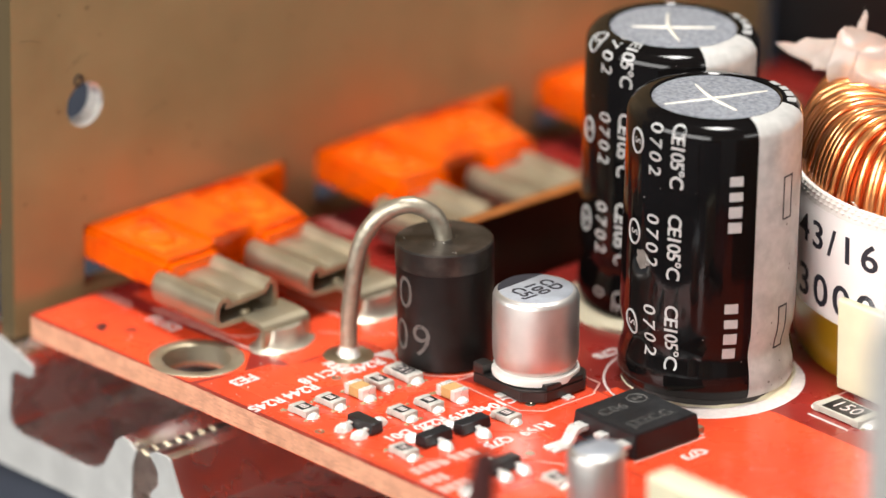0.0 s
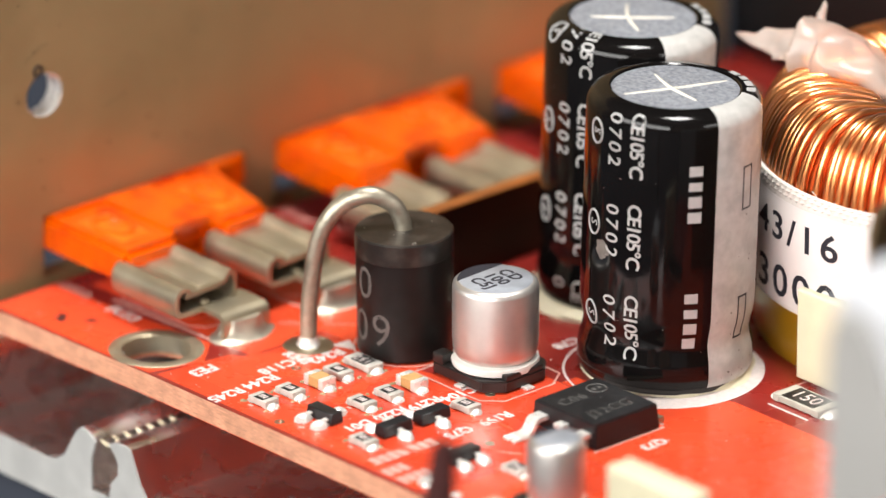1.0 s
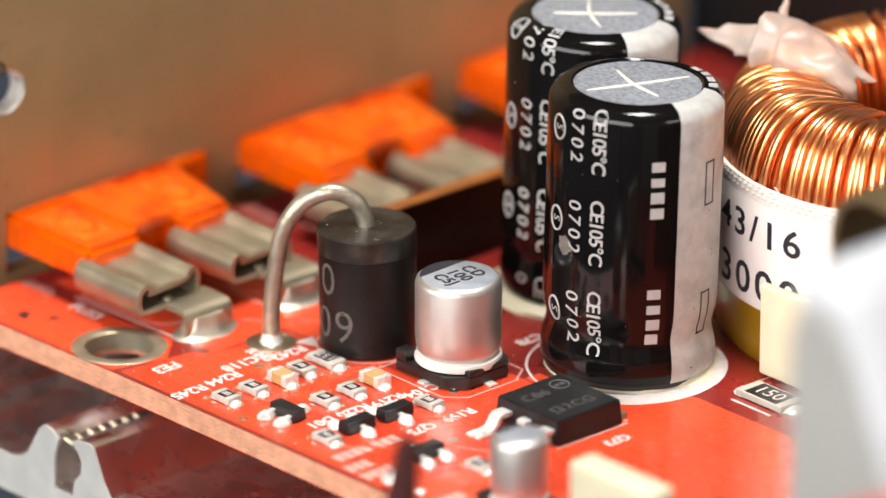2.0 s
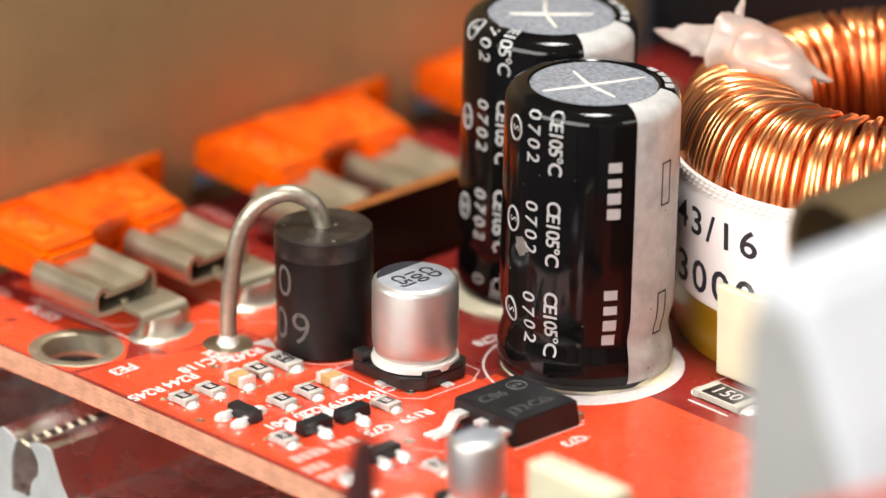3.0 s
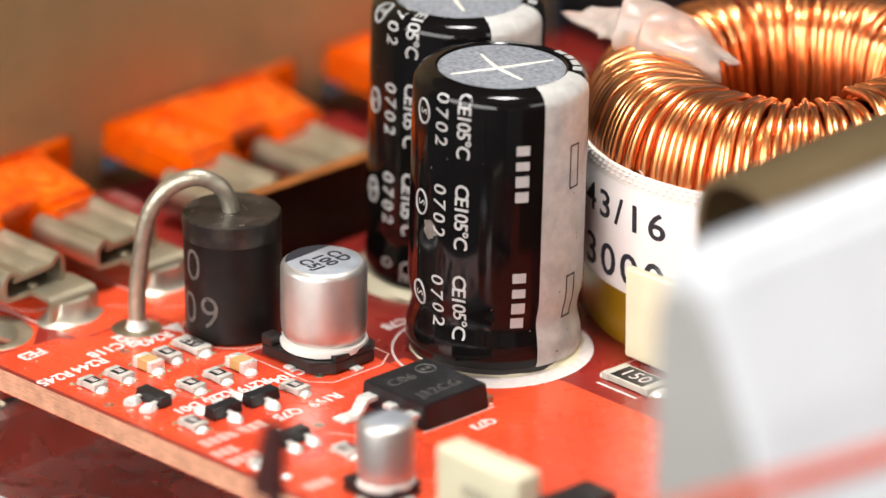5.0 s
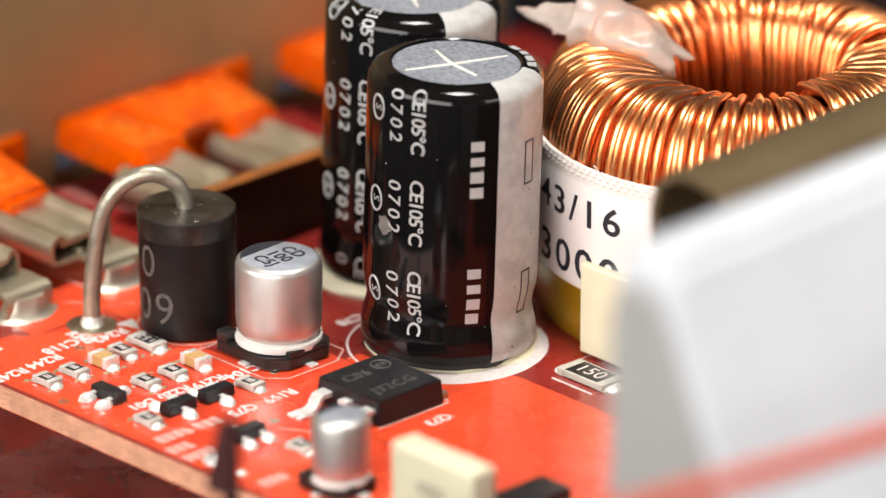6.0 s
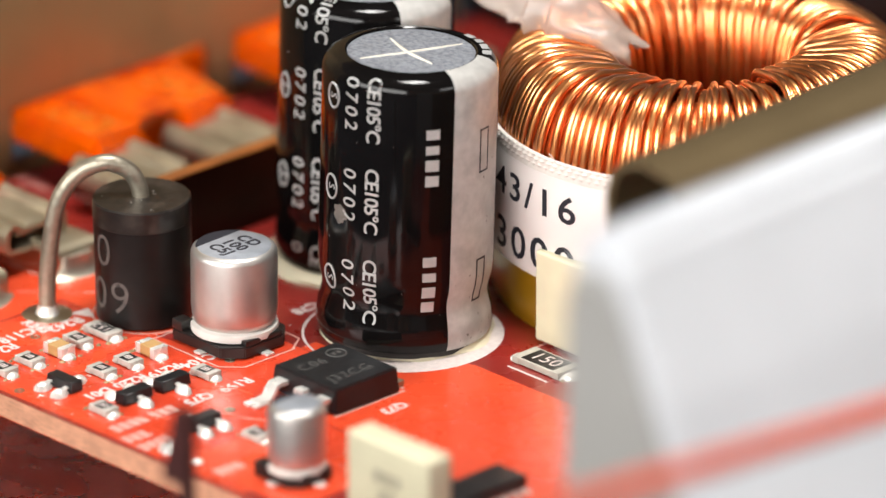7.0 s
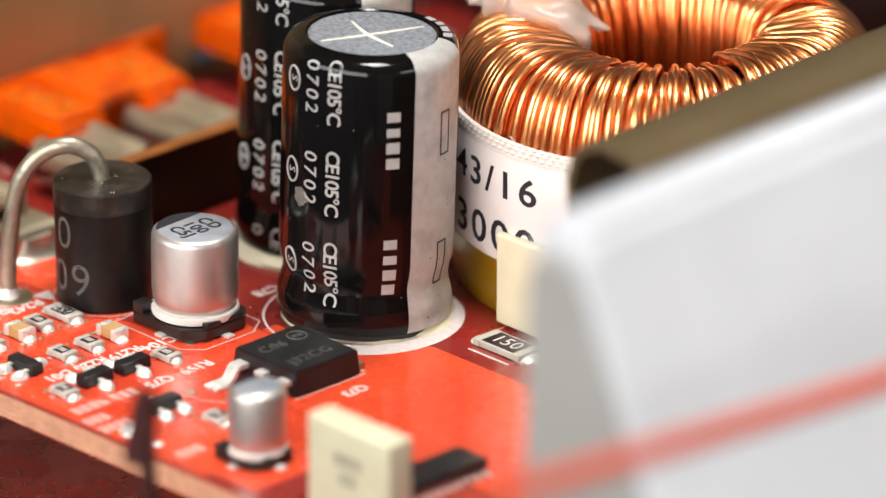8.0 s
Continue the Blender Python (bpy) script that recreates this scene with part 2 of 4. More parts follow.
def slab(poly, z0, z1, bevel=0.0, bm=None, seg=2):
    """Extrude an (x, y) outline along z."""
    own = bmesh.new()
    a = [own.verts.new((x, y, z0)) for x, y in poly]
    b = [own.verts.new((x, y, z1)) for x, y in poly]
    n = len(poly)
    for i in range(n):
        own.faces.new((a[i], a[(i + 1) % n], b[(i + 1) % n], b[i]))
    own.faces.new(a)
    own.faces.new(b[::-1])
    if bevel:
        bmesh.ops.bevel(own, geom=list(own.edges), offset=bevel, segments=seg, affect="EDGES")
    return merge(bm, own)


def circle(cx, cy, r, n=48):
    return [(cx + r * math.cos(i * math.tau / n), cy + r * math.sin(i * math.tau / n)) for i in range(n)]


def holed_plate(outer, holes, t0, t1, axes="xyz"):
    """A plate with holes right through it: outline and holes in two axes, from t0 to t1 along the third."""
    own = bmesh.new()

    def put(u, v, w):
        return own.verts.new({"xyz": (u, v, w), "yz": (w, u, v), "xz": (u, w, v)}[axes])
    sides = []
    for w in (t0, t1):
        loops, edges = [], []
        for loop in (outer, *holes):
            vs = [put(u, v, w) for u, v in loop]
            edges += [own.edges.new((vs[i], vs[(i + 1) % len(vs)])) for i in range(len(vs))]
            loops.append(vs)
        bmesh.ops.triangle_fill(own, use_beauty=True, use_dissolve=False, edges=edges)
        sides.append(loops)
    for a, b in zip(*sides):
        for i in range(len(a)):
            own.faces.new((a[i], a[(i + 1) % len(a)], b[(i + 1) % len(a)], b[i]))
    return own


def sheet(path, width0, width1, thick):
    """A bent strip: an open (y, z) path with thickness, extruded along x."""
    pts = [Vector((y, zz)) for y, zz in path]
    left, right = [], []
    for i, p in enumerate(pts):
        t = (pts[min(i + 1, len(pts) - 1)] - pts[max(i - 1, 0)]).normalized()
        nrm = Vector((-t.y, t.x)) * thick / 2
        left.append(p + nrm)
        right.append(p - nrm)
    own = bmesh.new()
    poly = left + right[::-1]
    a = [own.verts.new((width0, q.x, q.y)) for q in poly]
    b = [own.verts.new((width1, q.x, q.y)) for q in poly]
    n, h = len(poly), len(pts)
    for i in range(n):
        own.faces.new((a[i], a[(i + 1) % n], b[(i + 1) % n], b[i]))
    for i in range(h - 1):
        own.faces.new((a[i], a[i + 1], a[n - 2 - i], a[n - 1 - i]))
        own.faces.new((b[i], b[i + 1], b[n - 2 - i], b[n - 1 - i]))
    return own


def letters(body, size, depth=0.02, spacing=1.0, bold=0.0):
    """The built-in font as a mesh in millimetres, centred, lying in the xy plane."""
    cu = bpy.data.curves.new("lettering", "FONT")
    cu.body, cu.size, cu.extrude = body, size, depth / 2
    cu.align_x, cu.align_y, cu.space_character, cu.offset, cu.resolution_u = "CENTER", "CENTER", spacing, bold, 3
    ob = new("lettering", cu)
    bpy.context.view_layer.update()
    me = bpy.data.meshes.new_from_object(ob.evaluated_get(bpy.context.evaluated_depsgraph_get()))
    bpy.data.objects.remove(ob)
    bpy.data.curves.remove(cu)
    own = bmesh.new()
    own.from_mesh(me)
    bpy.data.meshes.remove(me)
    bmesh.ops.remove_doubles(own, verts=own.verts, dist=0.002)
    return own


def warp(bm, fn):
    for v in bm.verts:
        v.co = fn(v.co.copy())
    return bm


def flat_at(bm, x, y, z, turn):
    m = Matrix.Translation((x, y, z)) @ Matrix.Rotation(radians(turn), 4, "Z")
    bmesh.ops.transform(bm, matrix=m, verts=bm.verts)
    return bm


def bars(widths, height, gap=0.25, depth=0.02):
    """Plain bars that stand for writing too small to read."""
    own, x = None, -(sum(widths) + gap * (len(widths) - 1)) / 2
    for w in widths:
        own = box(x, x + w, -height / 2, height / 2, -depth / 2, depth / 2, bm=own)
        x += w + gap
    return own


FACE = -42.0  # the heading, round an upright axis, of the side that faces the camera


# ---- room ----
def build_room():
    def wall(name, x0, x1, y0, y1, z0, z1, material, label, category):
        ob = new(name, finish(box(x0, x1, y0, y1, z0, z1), name, material, False))
        return tagged(ob, label, category, kind="structure")
    def pierced(name, outer, hole, t0, t1, axes, material, label, category):
        ob = new(name, finish(holed_plate(outer, [hole], t0, t1, axes), name, material, False))
        return tagged(ob, label, category, kind="structure")

    def rect(a0, a1, b0, b1):
        return [(a0, b0), (a1, b0), (a1, b1), (a0, b1)]
    side = rect(-1800, 1800, -800, 1800)
    wall("wall_north", -1800, 1800, 1800, 1900, -800, 1800, M_WALL, "plain brown painted room wall", "wall")
    wall("wall_west", -1900, -1800, -1800, 1800, -800, 1800, M_WALL, "plain brown painted room wall", "wall")
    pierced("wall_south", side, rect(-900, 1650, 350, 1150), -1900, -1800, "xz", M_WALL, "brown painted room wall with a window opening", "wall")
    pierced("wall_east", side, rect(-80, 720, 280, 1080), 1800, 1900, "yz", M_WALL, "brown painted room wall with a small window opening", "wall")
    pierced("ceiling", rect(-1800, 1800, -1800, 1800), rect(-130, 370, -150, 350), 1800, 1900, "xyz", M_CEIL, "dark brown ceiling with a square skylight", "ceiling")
    wall("floor", -1800, 1800, -1800, 1800, -900, -800, M_WALL, "brown wooden room floor", "floor")
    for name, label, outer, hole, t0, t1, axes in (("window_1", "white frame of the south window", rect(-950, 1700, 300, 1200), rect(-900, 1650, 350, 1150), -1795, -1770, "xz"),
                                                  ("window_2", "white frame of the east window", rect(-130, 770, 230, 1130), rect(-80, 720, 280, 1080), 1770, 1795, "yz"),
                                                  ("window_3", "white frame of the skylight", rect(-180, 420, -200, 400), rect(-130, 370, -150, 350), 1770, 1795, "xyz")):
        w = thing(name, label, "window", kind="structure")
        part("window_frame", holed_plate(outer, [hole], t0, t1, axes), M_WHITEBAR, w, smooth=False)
    t = thing("table", "dark slate table top under the opened amplifier", "table", kind="")
    part("tabletop", box(-700, 620, -600, 700, -47, -17.05, 2), M_TABLE, t)
    for x, y in ((-650, -550), (570, -550), (-650, 650), (570, 650)):
        part("leg", box(x - 25, x + 25, y - 25, y + 25, -800, -47, 2), M_TABLE, t)


build_room()


# ---- chassis ----
def build_chassis():
    t = thing("heatsink_extrusion", "sawn aluminium heatsink profile with grooves, below the red board", "heatsink", at(0, -44, 0))
    poly = [(-22, -17), (-22, -3.2), (-17.9, -3.0), (-13.2, -4.6), (-12.8, -5.0), (-12.8, -5.8), (-13.4, -6.1), (-15.6, -6.1), (-16.2, -6.8), (-16.6, -11.4), (-16.0, -12.4),
            (-14.5, -12.8), (-4.6, -12.95), (-3.0, -12.6), (-1.7, -11.7), (0.2, -8.5), (1.0, -7.9), (1.9, -8.05), (2.75, -8.5), (3.15, -8.9), (2.55, -10.6), (2.45, -14.3), (5.2, -14.3), (5.5, -12.5), (6.55, -11.4), (6.6, -10.2), (6.1, -9.3), (5.55, -8.8), (5.1, -8.4),
            (6.2, -7.95), (7.6, -7.85), (8.4, -8.1), (9.9, -11.3), (11.0, -12.7), (100, -12.9), (100, -17)]
    part("profile", prism(poly, 0.25, 106), M_MILL, t)
    part("sawn_face", prism(poly, 0, 0.25), M_EXTR, t, "pale freshly sawn end face")
    for y in range(7):
        part("thread", tube([Vector((3.2 + 1.9 * k / 6, 0.7 + y * 1.5 + 0.1 * k, -8.75 - 0.45 * math.sin(math.pi * k / 6))) for k in range(7)], lambda u: 0.1 + 0.2 * math.sin(math.pi * u), 8), M_TIN, t, "bright worn screw thread")
    for x in (-9.0, 60.0):
        part("standoff", lathe([(2.4, -12.95), (2.4, -2.5)], 24, cx=x, cy=60), M_EXTR, t)
        part("standoff", lathe([(2.4, -12.95), (2.4, -2.5)], 24, cx=x, cy=30), M_EXTR, t)

    p = thing("side_panel", "brownish bare aluminium side panel with fuse slots and a round hole", "panel", at(-16.4, 0, 0))
    slots = [[(a, 0.15), (b, 0.15), (b, 6.8), (a, 6.8)] for a, b in ((-34.1, -7.1), (-2.9, 24.2), (28.1, 55.0))]
    hole = circle(-33.8, 19.95, 2.35, 40)
    part("sheet", holed_plate([(-43.3, -3.0), (61.0, -3.0), (61.0, 70), (-43.3, 70)], slots + [hole], -2.2, 0, "yz"), M_PANEL, p, smooth=False)
    bm = lathe([(2.34, 0.0), (2.3, 0.04), (2.3, 2.16), (2.34, 2.2)], 40)
    for v in bm.verts:
        v.co = Vector((-v.co.z, -33.8 + v.co.x, 19.95 + v.co.y))
    part("hole_wall", bm, M_SOLDER, p, "bright drilled wall of the hole")
    part("cut_edge", box(-2.15, -0.05, -43.36, -43.3, -2.95, 69.95), M_OLIVE, p, "dull sawn edge of the sheet", smooth=False)
    bm = bmesh.new()
    ring = tube([Vector((0.02, -34.6 + 0.5 * math.cos(a), 22.7 + 0.55 * math.sin(a))) for a in (i * math.tau / 14 for i in range(14))], 0.16, 6, True)
    part("burr", merge(bm, ring), M_DARK, p, "dark burr beside the hole")
    rnd = random.Random(21)
    for i in range(26):
        y, zz, r = rnd.uniform(-43, 5), rnd.uniform(9, 32), rnd.uniform(0.05, 0.2)
        if math.hypot(y + 33.8, zz - 20) < 3.2:
            continue
        bm = lathe([(0.01, 0.02), (r, 0.01), (r * 1.2, 0.0)], 7, wobble=0.08)
        for v in bm.verts:
            v.co = Vector((v.co.z, y + v.co.x * 1.3, zz + v.co.y))
        part("dirt_spot", bm, M_OLIVE, p)
    for y, zz, w, a in ((-35.2, 24.6, 1.9, 20), (-34.0, 25.3, 1.3, 8), (-37.4, 20.5, 0.9, 80), (-40.8, 28.6, 2.2, -15), (-24.5, 17.0, 2.6, 12)):
        c, q = math.cos(radians(a)), math.sin(radians(a))
        part("scratch", tube([Vector((0.0, y + k * w * c / 5, zz + k * w * q / 5 - 0.02 * k * k)) for k in range(-3, 4)], 0.045, 5), M_OLIVE, p)
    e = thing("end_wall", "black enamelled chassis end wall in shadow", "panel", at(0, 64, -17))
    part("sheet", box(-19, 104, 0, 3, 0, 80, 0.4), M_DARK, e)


build_chassis()


# ---- circuit board ----
def build_board():
    b = thing("circuit_board", "red printed circuit board with white lettering and sawn tan edge", "circuit board", at(0, 0, 0))
    outline = [(-14.75, -42.2), (-14.6, -42.7), (-14.1, -42.9), (10, -42.1), (104, -41.7), (104, 62), (-14.75, 62)]
    hole = circle(4.98, -37.48, 3.95, 48)
    part("laminate", holed_plate(outline, [hole], -2.4, -0.06), M_FR4, b, smooth=False)
    for zz in (-2.0, -1.45, -0.95, -0.45):
        proud = [(x + (-0.03 if x < 0 else 0.03), y + (-0.03 if y < 0 else 0.03)) for x, y in outline]
        part("ply", holed_plate(proud, [circle(4.98, -37.48, 3.92, 24)], zz - 0.07, zz + 0.07), M_PLY, b, smooth=False)
    part("solder_mask", holed_plate(outline, [hole], -0.06, 0.0), M_MASK, b, smooth=False)
    part("under_mask", holed_plate(outline, [hole], -2.46, -2.4), M_TRACE, b, smooth=False)
    # plated mounting hole
    part("plated_hole", lathe([(3.45, -1.75), (3.45, 0.0), (3.58, 0.1), (4.7, 0.1), (4.85, 0.02), (4.85, -0.01), (3.6, -0.01), (3.6, -1.75), (3.45, -1.75)], 56, cx=4.98, cy=-37.48), M_TIN, b, "worn tinned mounting hole")
    # copper areas under the mask
    part("copper_area", holed_plate([(-14.4, -42.4), (9.0, -41.9), (10.6, -36), (7.4, -32.5), (-14.4, -34.4)], [circle(4.98, -37.48, 4.2, 40)], -0.01, 0.03), M_TRACE, b, smooth=False)
    part("copper_area", slab([(9.8, -41.6), (60, -41.3), (60, -24.2), (43.8, -24.2), (43.8, -13.2), (28, -13), (28, -21), (24, -22.2), (12.8, -22.2), (12.8, -31.8), (10.9, -33)], -0.01, 0.012), M_TRACE_THIN, b, smooth=False)
    for k, poly in enumerate(([(-12, -31.5), (12.5, -31.5), (12.5, -22), (26, -22), (26, -8), (10, -8), (10, -14), (-12, -14)],
                 [(12.2, -39), (18.5, -39), (18.5, -33), (20, -31), (20, -27.4), (15, -27.4), (12.2, -31)],
                 [(24.2, -40.8), (54, -40.8), (54, -39.4), (24.2, -39.4)],
                 [(26.2, -33.4), (26.2, -30.2), (24.6, -28.6), (24.6, -23.2), (26.6, -21.2), (26.6, -23), (26.0, -24), (26.0, -28), (27.6, -29.8), (27.6, -33.4)],
                 [(38, -13), (53, -13), (53, -3.8), (50, -3.8), (50, -11), (38, -11)],
                 [(44, -24), (96, -24), (96, -3.6), (53, -3.6), (44, -9)],
                 [(50, -40), (66, -40), (66, -24), (60, -24), (60, -30), (50, -30)],
                 [(8, 14), (30, 14), (30, 40), (8, 40)])):
        part("copper_area", slab(poly, -0.01, 0.02 + 0.003 * k), M_TRACE, b, smooth=False)
    for pts in ([(33, -33), (41, -24.5), (43.5, -24.5)], [(38, -38), (42, -34), (42, -30)], [(20, -36), (26, -36), (28, -38)], [(8, -24), (14, -18)], [(45, -30), (50, -27), (57, -27)]):
        part("trace", tube([Vector((x, y, 0.0)) for x, y in pts], 0.14, 6), M_TRACE, b)
    for x, y in ((17.9, -30.3), (35.5, -20.3), (44.4, -28.5), (26.8, -40.3)):
        part("via", lathe([(0.22, 0.02), (0.24, 0.06), (0.5, 0.06), (0.55, 0.0)], 18, cx=x, cy=y), M_PAD, b)
    for x, y, r in ((47.6, -39.3, 1.15), (51.6, -39.3, 0.55)):
        part("solder_dot", lathe([(r, 0.02), (r * 0.9, 0.3 * r), (r * 0.55, 0.6 * r), (0.01, 0.72 * r)], 20, cx=x, cy=y, wobble=0.08), M_SOLDER, b, "bright solder dot")
    # pads
    part("pad", lathe([(0.2, 0.07), (2.45, 0.07), (2.6, 0.0)], 48, cx=14.3, cy=-25.5, wobble=0.08), M_PAD, b)
    part("pad", lathe([(0.2, 0.07), (1.6, 0.07), (1.7, 0.0)], 32, cx=17.4, cy=-17.0), M_PAD, b)

    def word(text, x, y, size, turn=-90, thin=False):
        part("lettering", flat_at(letters(text, size * 1.04, 0.03, 1.0, 0.06), x, y, 0.05, turn), M_SILK_THIN if thin else M_SILK, b, "white printed lettering", smooth=False)

    word("FE3", 12.2, -37.6, 2.1)
    word("FUS3", -3.9, -34.2, 2.0, 0)
    word("R245", 18.3, -39.9, 1.95)
    word("R244", 18.1, -35.2, 1.95)
    word("C118", 16.4, -31.5, 1.95)
    word("R243", 16.1, -28.6, 1.6, 0)
    word("R242", 17.6, -26.1, 1.95)
    word("R220", 32.6, -30.9, 1.85)
    word("R219", 32.9, -26.7, 1.85)
    word("C104", 33.4, -22.6, 1.85)
    word("R199", 40.3, -24.0, 1.85)
    word("Q75", 40.4, -29.0, 1.8)
    word("Q73", 55.2, -16.7, 1.65)
    word("C78", 31.1, -6.0, 1.8)
    word("D01", 32.6, -35.2, 1.85)
    for x, y, ws in ((40.4, -33.6, (0.9, 0.9, 0.9)), (40.3, -38.0, (0.9, 0.9, 0.9, 0.9)), (43.0, -39.6, (0.8, 0.8, 0.8)), (45.4, -39.2, (0.8, 0.8, 0.8, 0.8)), (54.8, -38.2, (0.9, 0.9, 0.9)), (77.5, -29.5, (1.0, 1.0, 1.0)), (16.4, -28.2, (0.7, 0.7)), (53.5, -28.6, (0.8, 0.8, 0.8))):
        part("lettering", flat_at(bars(ws, 1.6, 0.22), x, y, 0.05, -90), M_SILK_THIN, b, "small faded white lettering", smooth=False)
    part("print_arrow", slab([(15.9, -23.9), (18.3, -22.7), (16.1, -21.6)], 0.03, 0.06), M_SILK, b, smooth=False)
    # outlines printed round the parts

    def line(pts, w=0.22, closed=False):
        loop = list(pts) + ([pts[0]] if closed else [])
        bm = None
        for (xa, ya), (xb, yb) in zip(loop, loop[1:]):
            dx, dy = xb - xa, yb - ya
            k = math.hypot(dx, dy)
            nx, ny = -dy / k * w / 2, dx / k * w / 2
            bm = slab([(xa + nx, ya + ny), (xb + nx, yb + ny), (xb - nx, yb - ny), (xa - nx, ya - ny)], 0.03, 0.055, bm=bm)
        part("print_line", bm, M_SILK if w > 0.21 and w < 0.3 else M_SILK_THIN, b, smooth=False)

    for y in (-34.9, -22.6, -5.2, 7.4):
        line([(-14.2, y + 0.9), (-9.6, y + 0.9)], 0.3)
        line([(-14.0, y + 1.7), (-10.2, y + 1.7), (-9.4, y + 0.9)], 0.2)
        line([(-7.6, y + 2.4), (7.5, y + 3.0), (7.5, y + 3.7)], 0.32)
        line([(-7.4, y + 3.3), (2.6, y + 3.6), (4.2, y + 4.8), (4.4, y + 6.4)], 0.2)
    line(circle(42.2, -3.1, 9.95, 60), 0.25, True)
    part("print_half_disc", slab([(42.2 + 9.9 * math.cos(radians(a)), -3.1 + 9.9 * math.sin(radians(a))) for a in range(-100, 81, 4)], 0.02, 0.045), M_SILK, b, "white printed half disc under the capacitor", smooth=False)
    line(circle(21.0, -18.4, 5.25, 48), 0.2, True)
    line([(26.4, -22.2), (36.0, -22.2), (37.8, -20.4), (37.8, -14), (36.2, -11.6), (26.4, -11.6)], 0.2, True)
    line([(42.2, -12.7), (52.4, -12.7)], 0.35)
    line([(52.8, -22.4), (52.8, -13.0)], 0.35)
    line([(55.4, -1.4), (61.0, -1.4)], 0.25)
    line([(54.0, 5.4), (54.0, 3.6), (58, 3.6)], 0.2)
    for x, y in ((22.4, -38.5), (22.4, -35.1), (29.3, -31.7), (36.5, -37.9)):
        line([(x - 0.8, y - 1.25), (x - 0.2, y - 1.25)], 0.3)
    line([(66, -29.6), (84, -29.6), (86, -31), (86, -33)], 0.4)
    rnd = random.Random(11)
    for x, y, r in ((-7.5, -39.3, 0.6), (-6.9, -39.8, 0.4), (-7.9, -38.9, 0.35), (-4.9, -37.7, 0.5), (-4.5, -37.4, 0.3)):
        part("scorch_mark", lathe([(0.01, 0.06), (r * 0.6, 0.06), (r, 0.036)], 9, cx=x, cy=y, wobble=0.3), M_TAB, b, "small dark scorch mark")
    for i in range(190):
        x, y, r = rnd.uniform(-13, 80), rnd.uniform(-41, -4), rnd.uniform(0.03, 0.11)
        part("dust_speck", lathe([(0.01, 0.12), (r, 0.06), (r * 0.7, 0.03)], 5, cx=x, cy=y, wobble=0.05), M_SILK, b)
    return b


build_board()


# ---- fuses and clips ----
def build_fuse(y0):
    """A blade fuse lying flat through a slot of the panel; y0 is the slot's near end."""
    t = thing("blade_fuse", "orange translucent blade fuse lying in a panel slot", "fuse", at(-16.4, y0, 0), "fuses along the side panel")
    body = [(-6, 0.08), (12.9, 0.08), (12.9, 7.2), (10.6, 7.4), (10.6, 12.6), (12.8, 12.8), (12.7, 19.4), (0.2, 21.7), (-6, 22.2)]
    shell = part("body", slab(body, 2.9, 6.72, 0.65, seg=2), M_FUSE, t)
    part("head", slab([(-16, -1.6), (-3.2, -1.6), (-3.2, 28.6), (-16, 28.6)], 2.7, 6.6, 0.6, seg=3), M_FUSE, t)
    bm = slab([(-3.4, 21.6), (1.6, 21.3), (0.5, 26.7), (-3.4, 26.9)], 3.0, 6.7, 0.3)
    part("ear", bm, M_FUSE, t)
    part("ridge", slab([(0.4, 0.4), (1.4, 0.4), (1.4, 21.0), (0.4, 21.3)], 6.4, 7.1, 0.32), M_FUSE, t)
    part("raised_centre", slab([(0.9, 7.0), (11.4, 7.0), (11.4, 13.2), (0.9, 13.2)], 6.5, 7.12, 0.18, seg=2), M_FUSE, shell)
    for y in (3.6, 16.6):
        part("window_floor", box(3.4, 10.4, y - 1.9, y + 1.9, 6.6, 6.745, 0.03), M_FUSE_DARK, shell, "blade showing darkly through the plastic")
    for y in (3.6, 16.6):
        bm = lathe([(1.3, 6.6), (1.35, 6.9), (1.7, 6.95), (1.9, 6.85), (1.95, 6.6)], 24, cx=0, cy=0)
        bmesh.ops.scale(bm, vec=(1.5, 1.0, 1.0), verts=bm.verts)
        bmesh.ops.translate(bm, vec=(6.6, y, 0), verts=bm.verts)
        part("test_window", bm, M_FUSE, shell)
    part("seam", slab([(-2, -0.02), (12.98, -0.02), (12.98, 7.26), (10.68, 7.5), (10.68, 12.5), (12.88, 12.72), (12.78, 19.47), (0.2, 21.78), (-2, 21.9)], 4.75, 5.15, 0.06), M_FUSE, shell, "moulding seam round the fuse")
    for y in (2.6, 14.6):
        part("blade", box(11.0, 21.0, y, y + 3.2, 4.3, 5.0, 0.1), M_TIN, t)
    return t


fuse = build_fuse(-34.1)
for y0 in (-2.9, 28.1):
    copy_thing(fuse, at(-16.4, y0, 0))


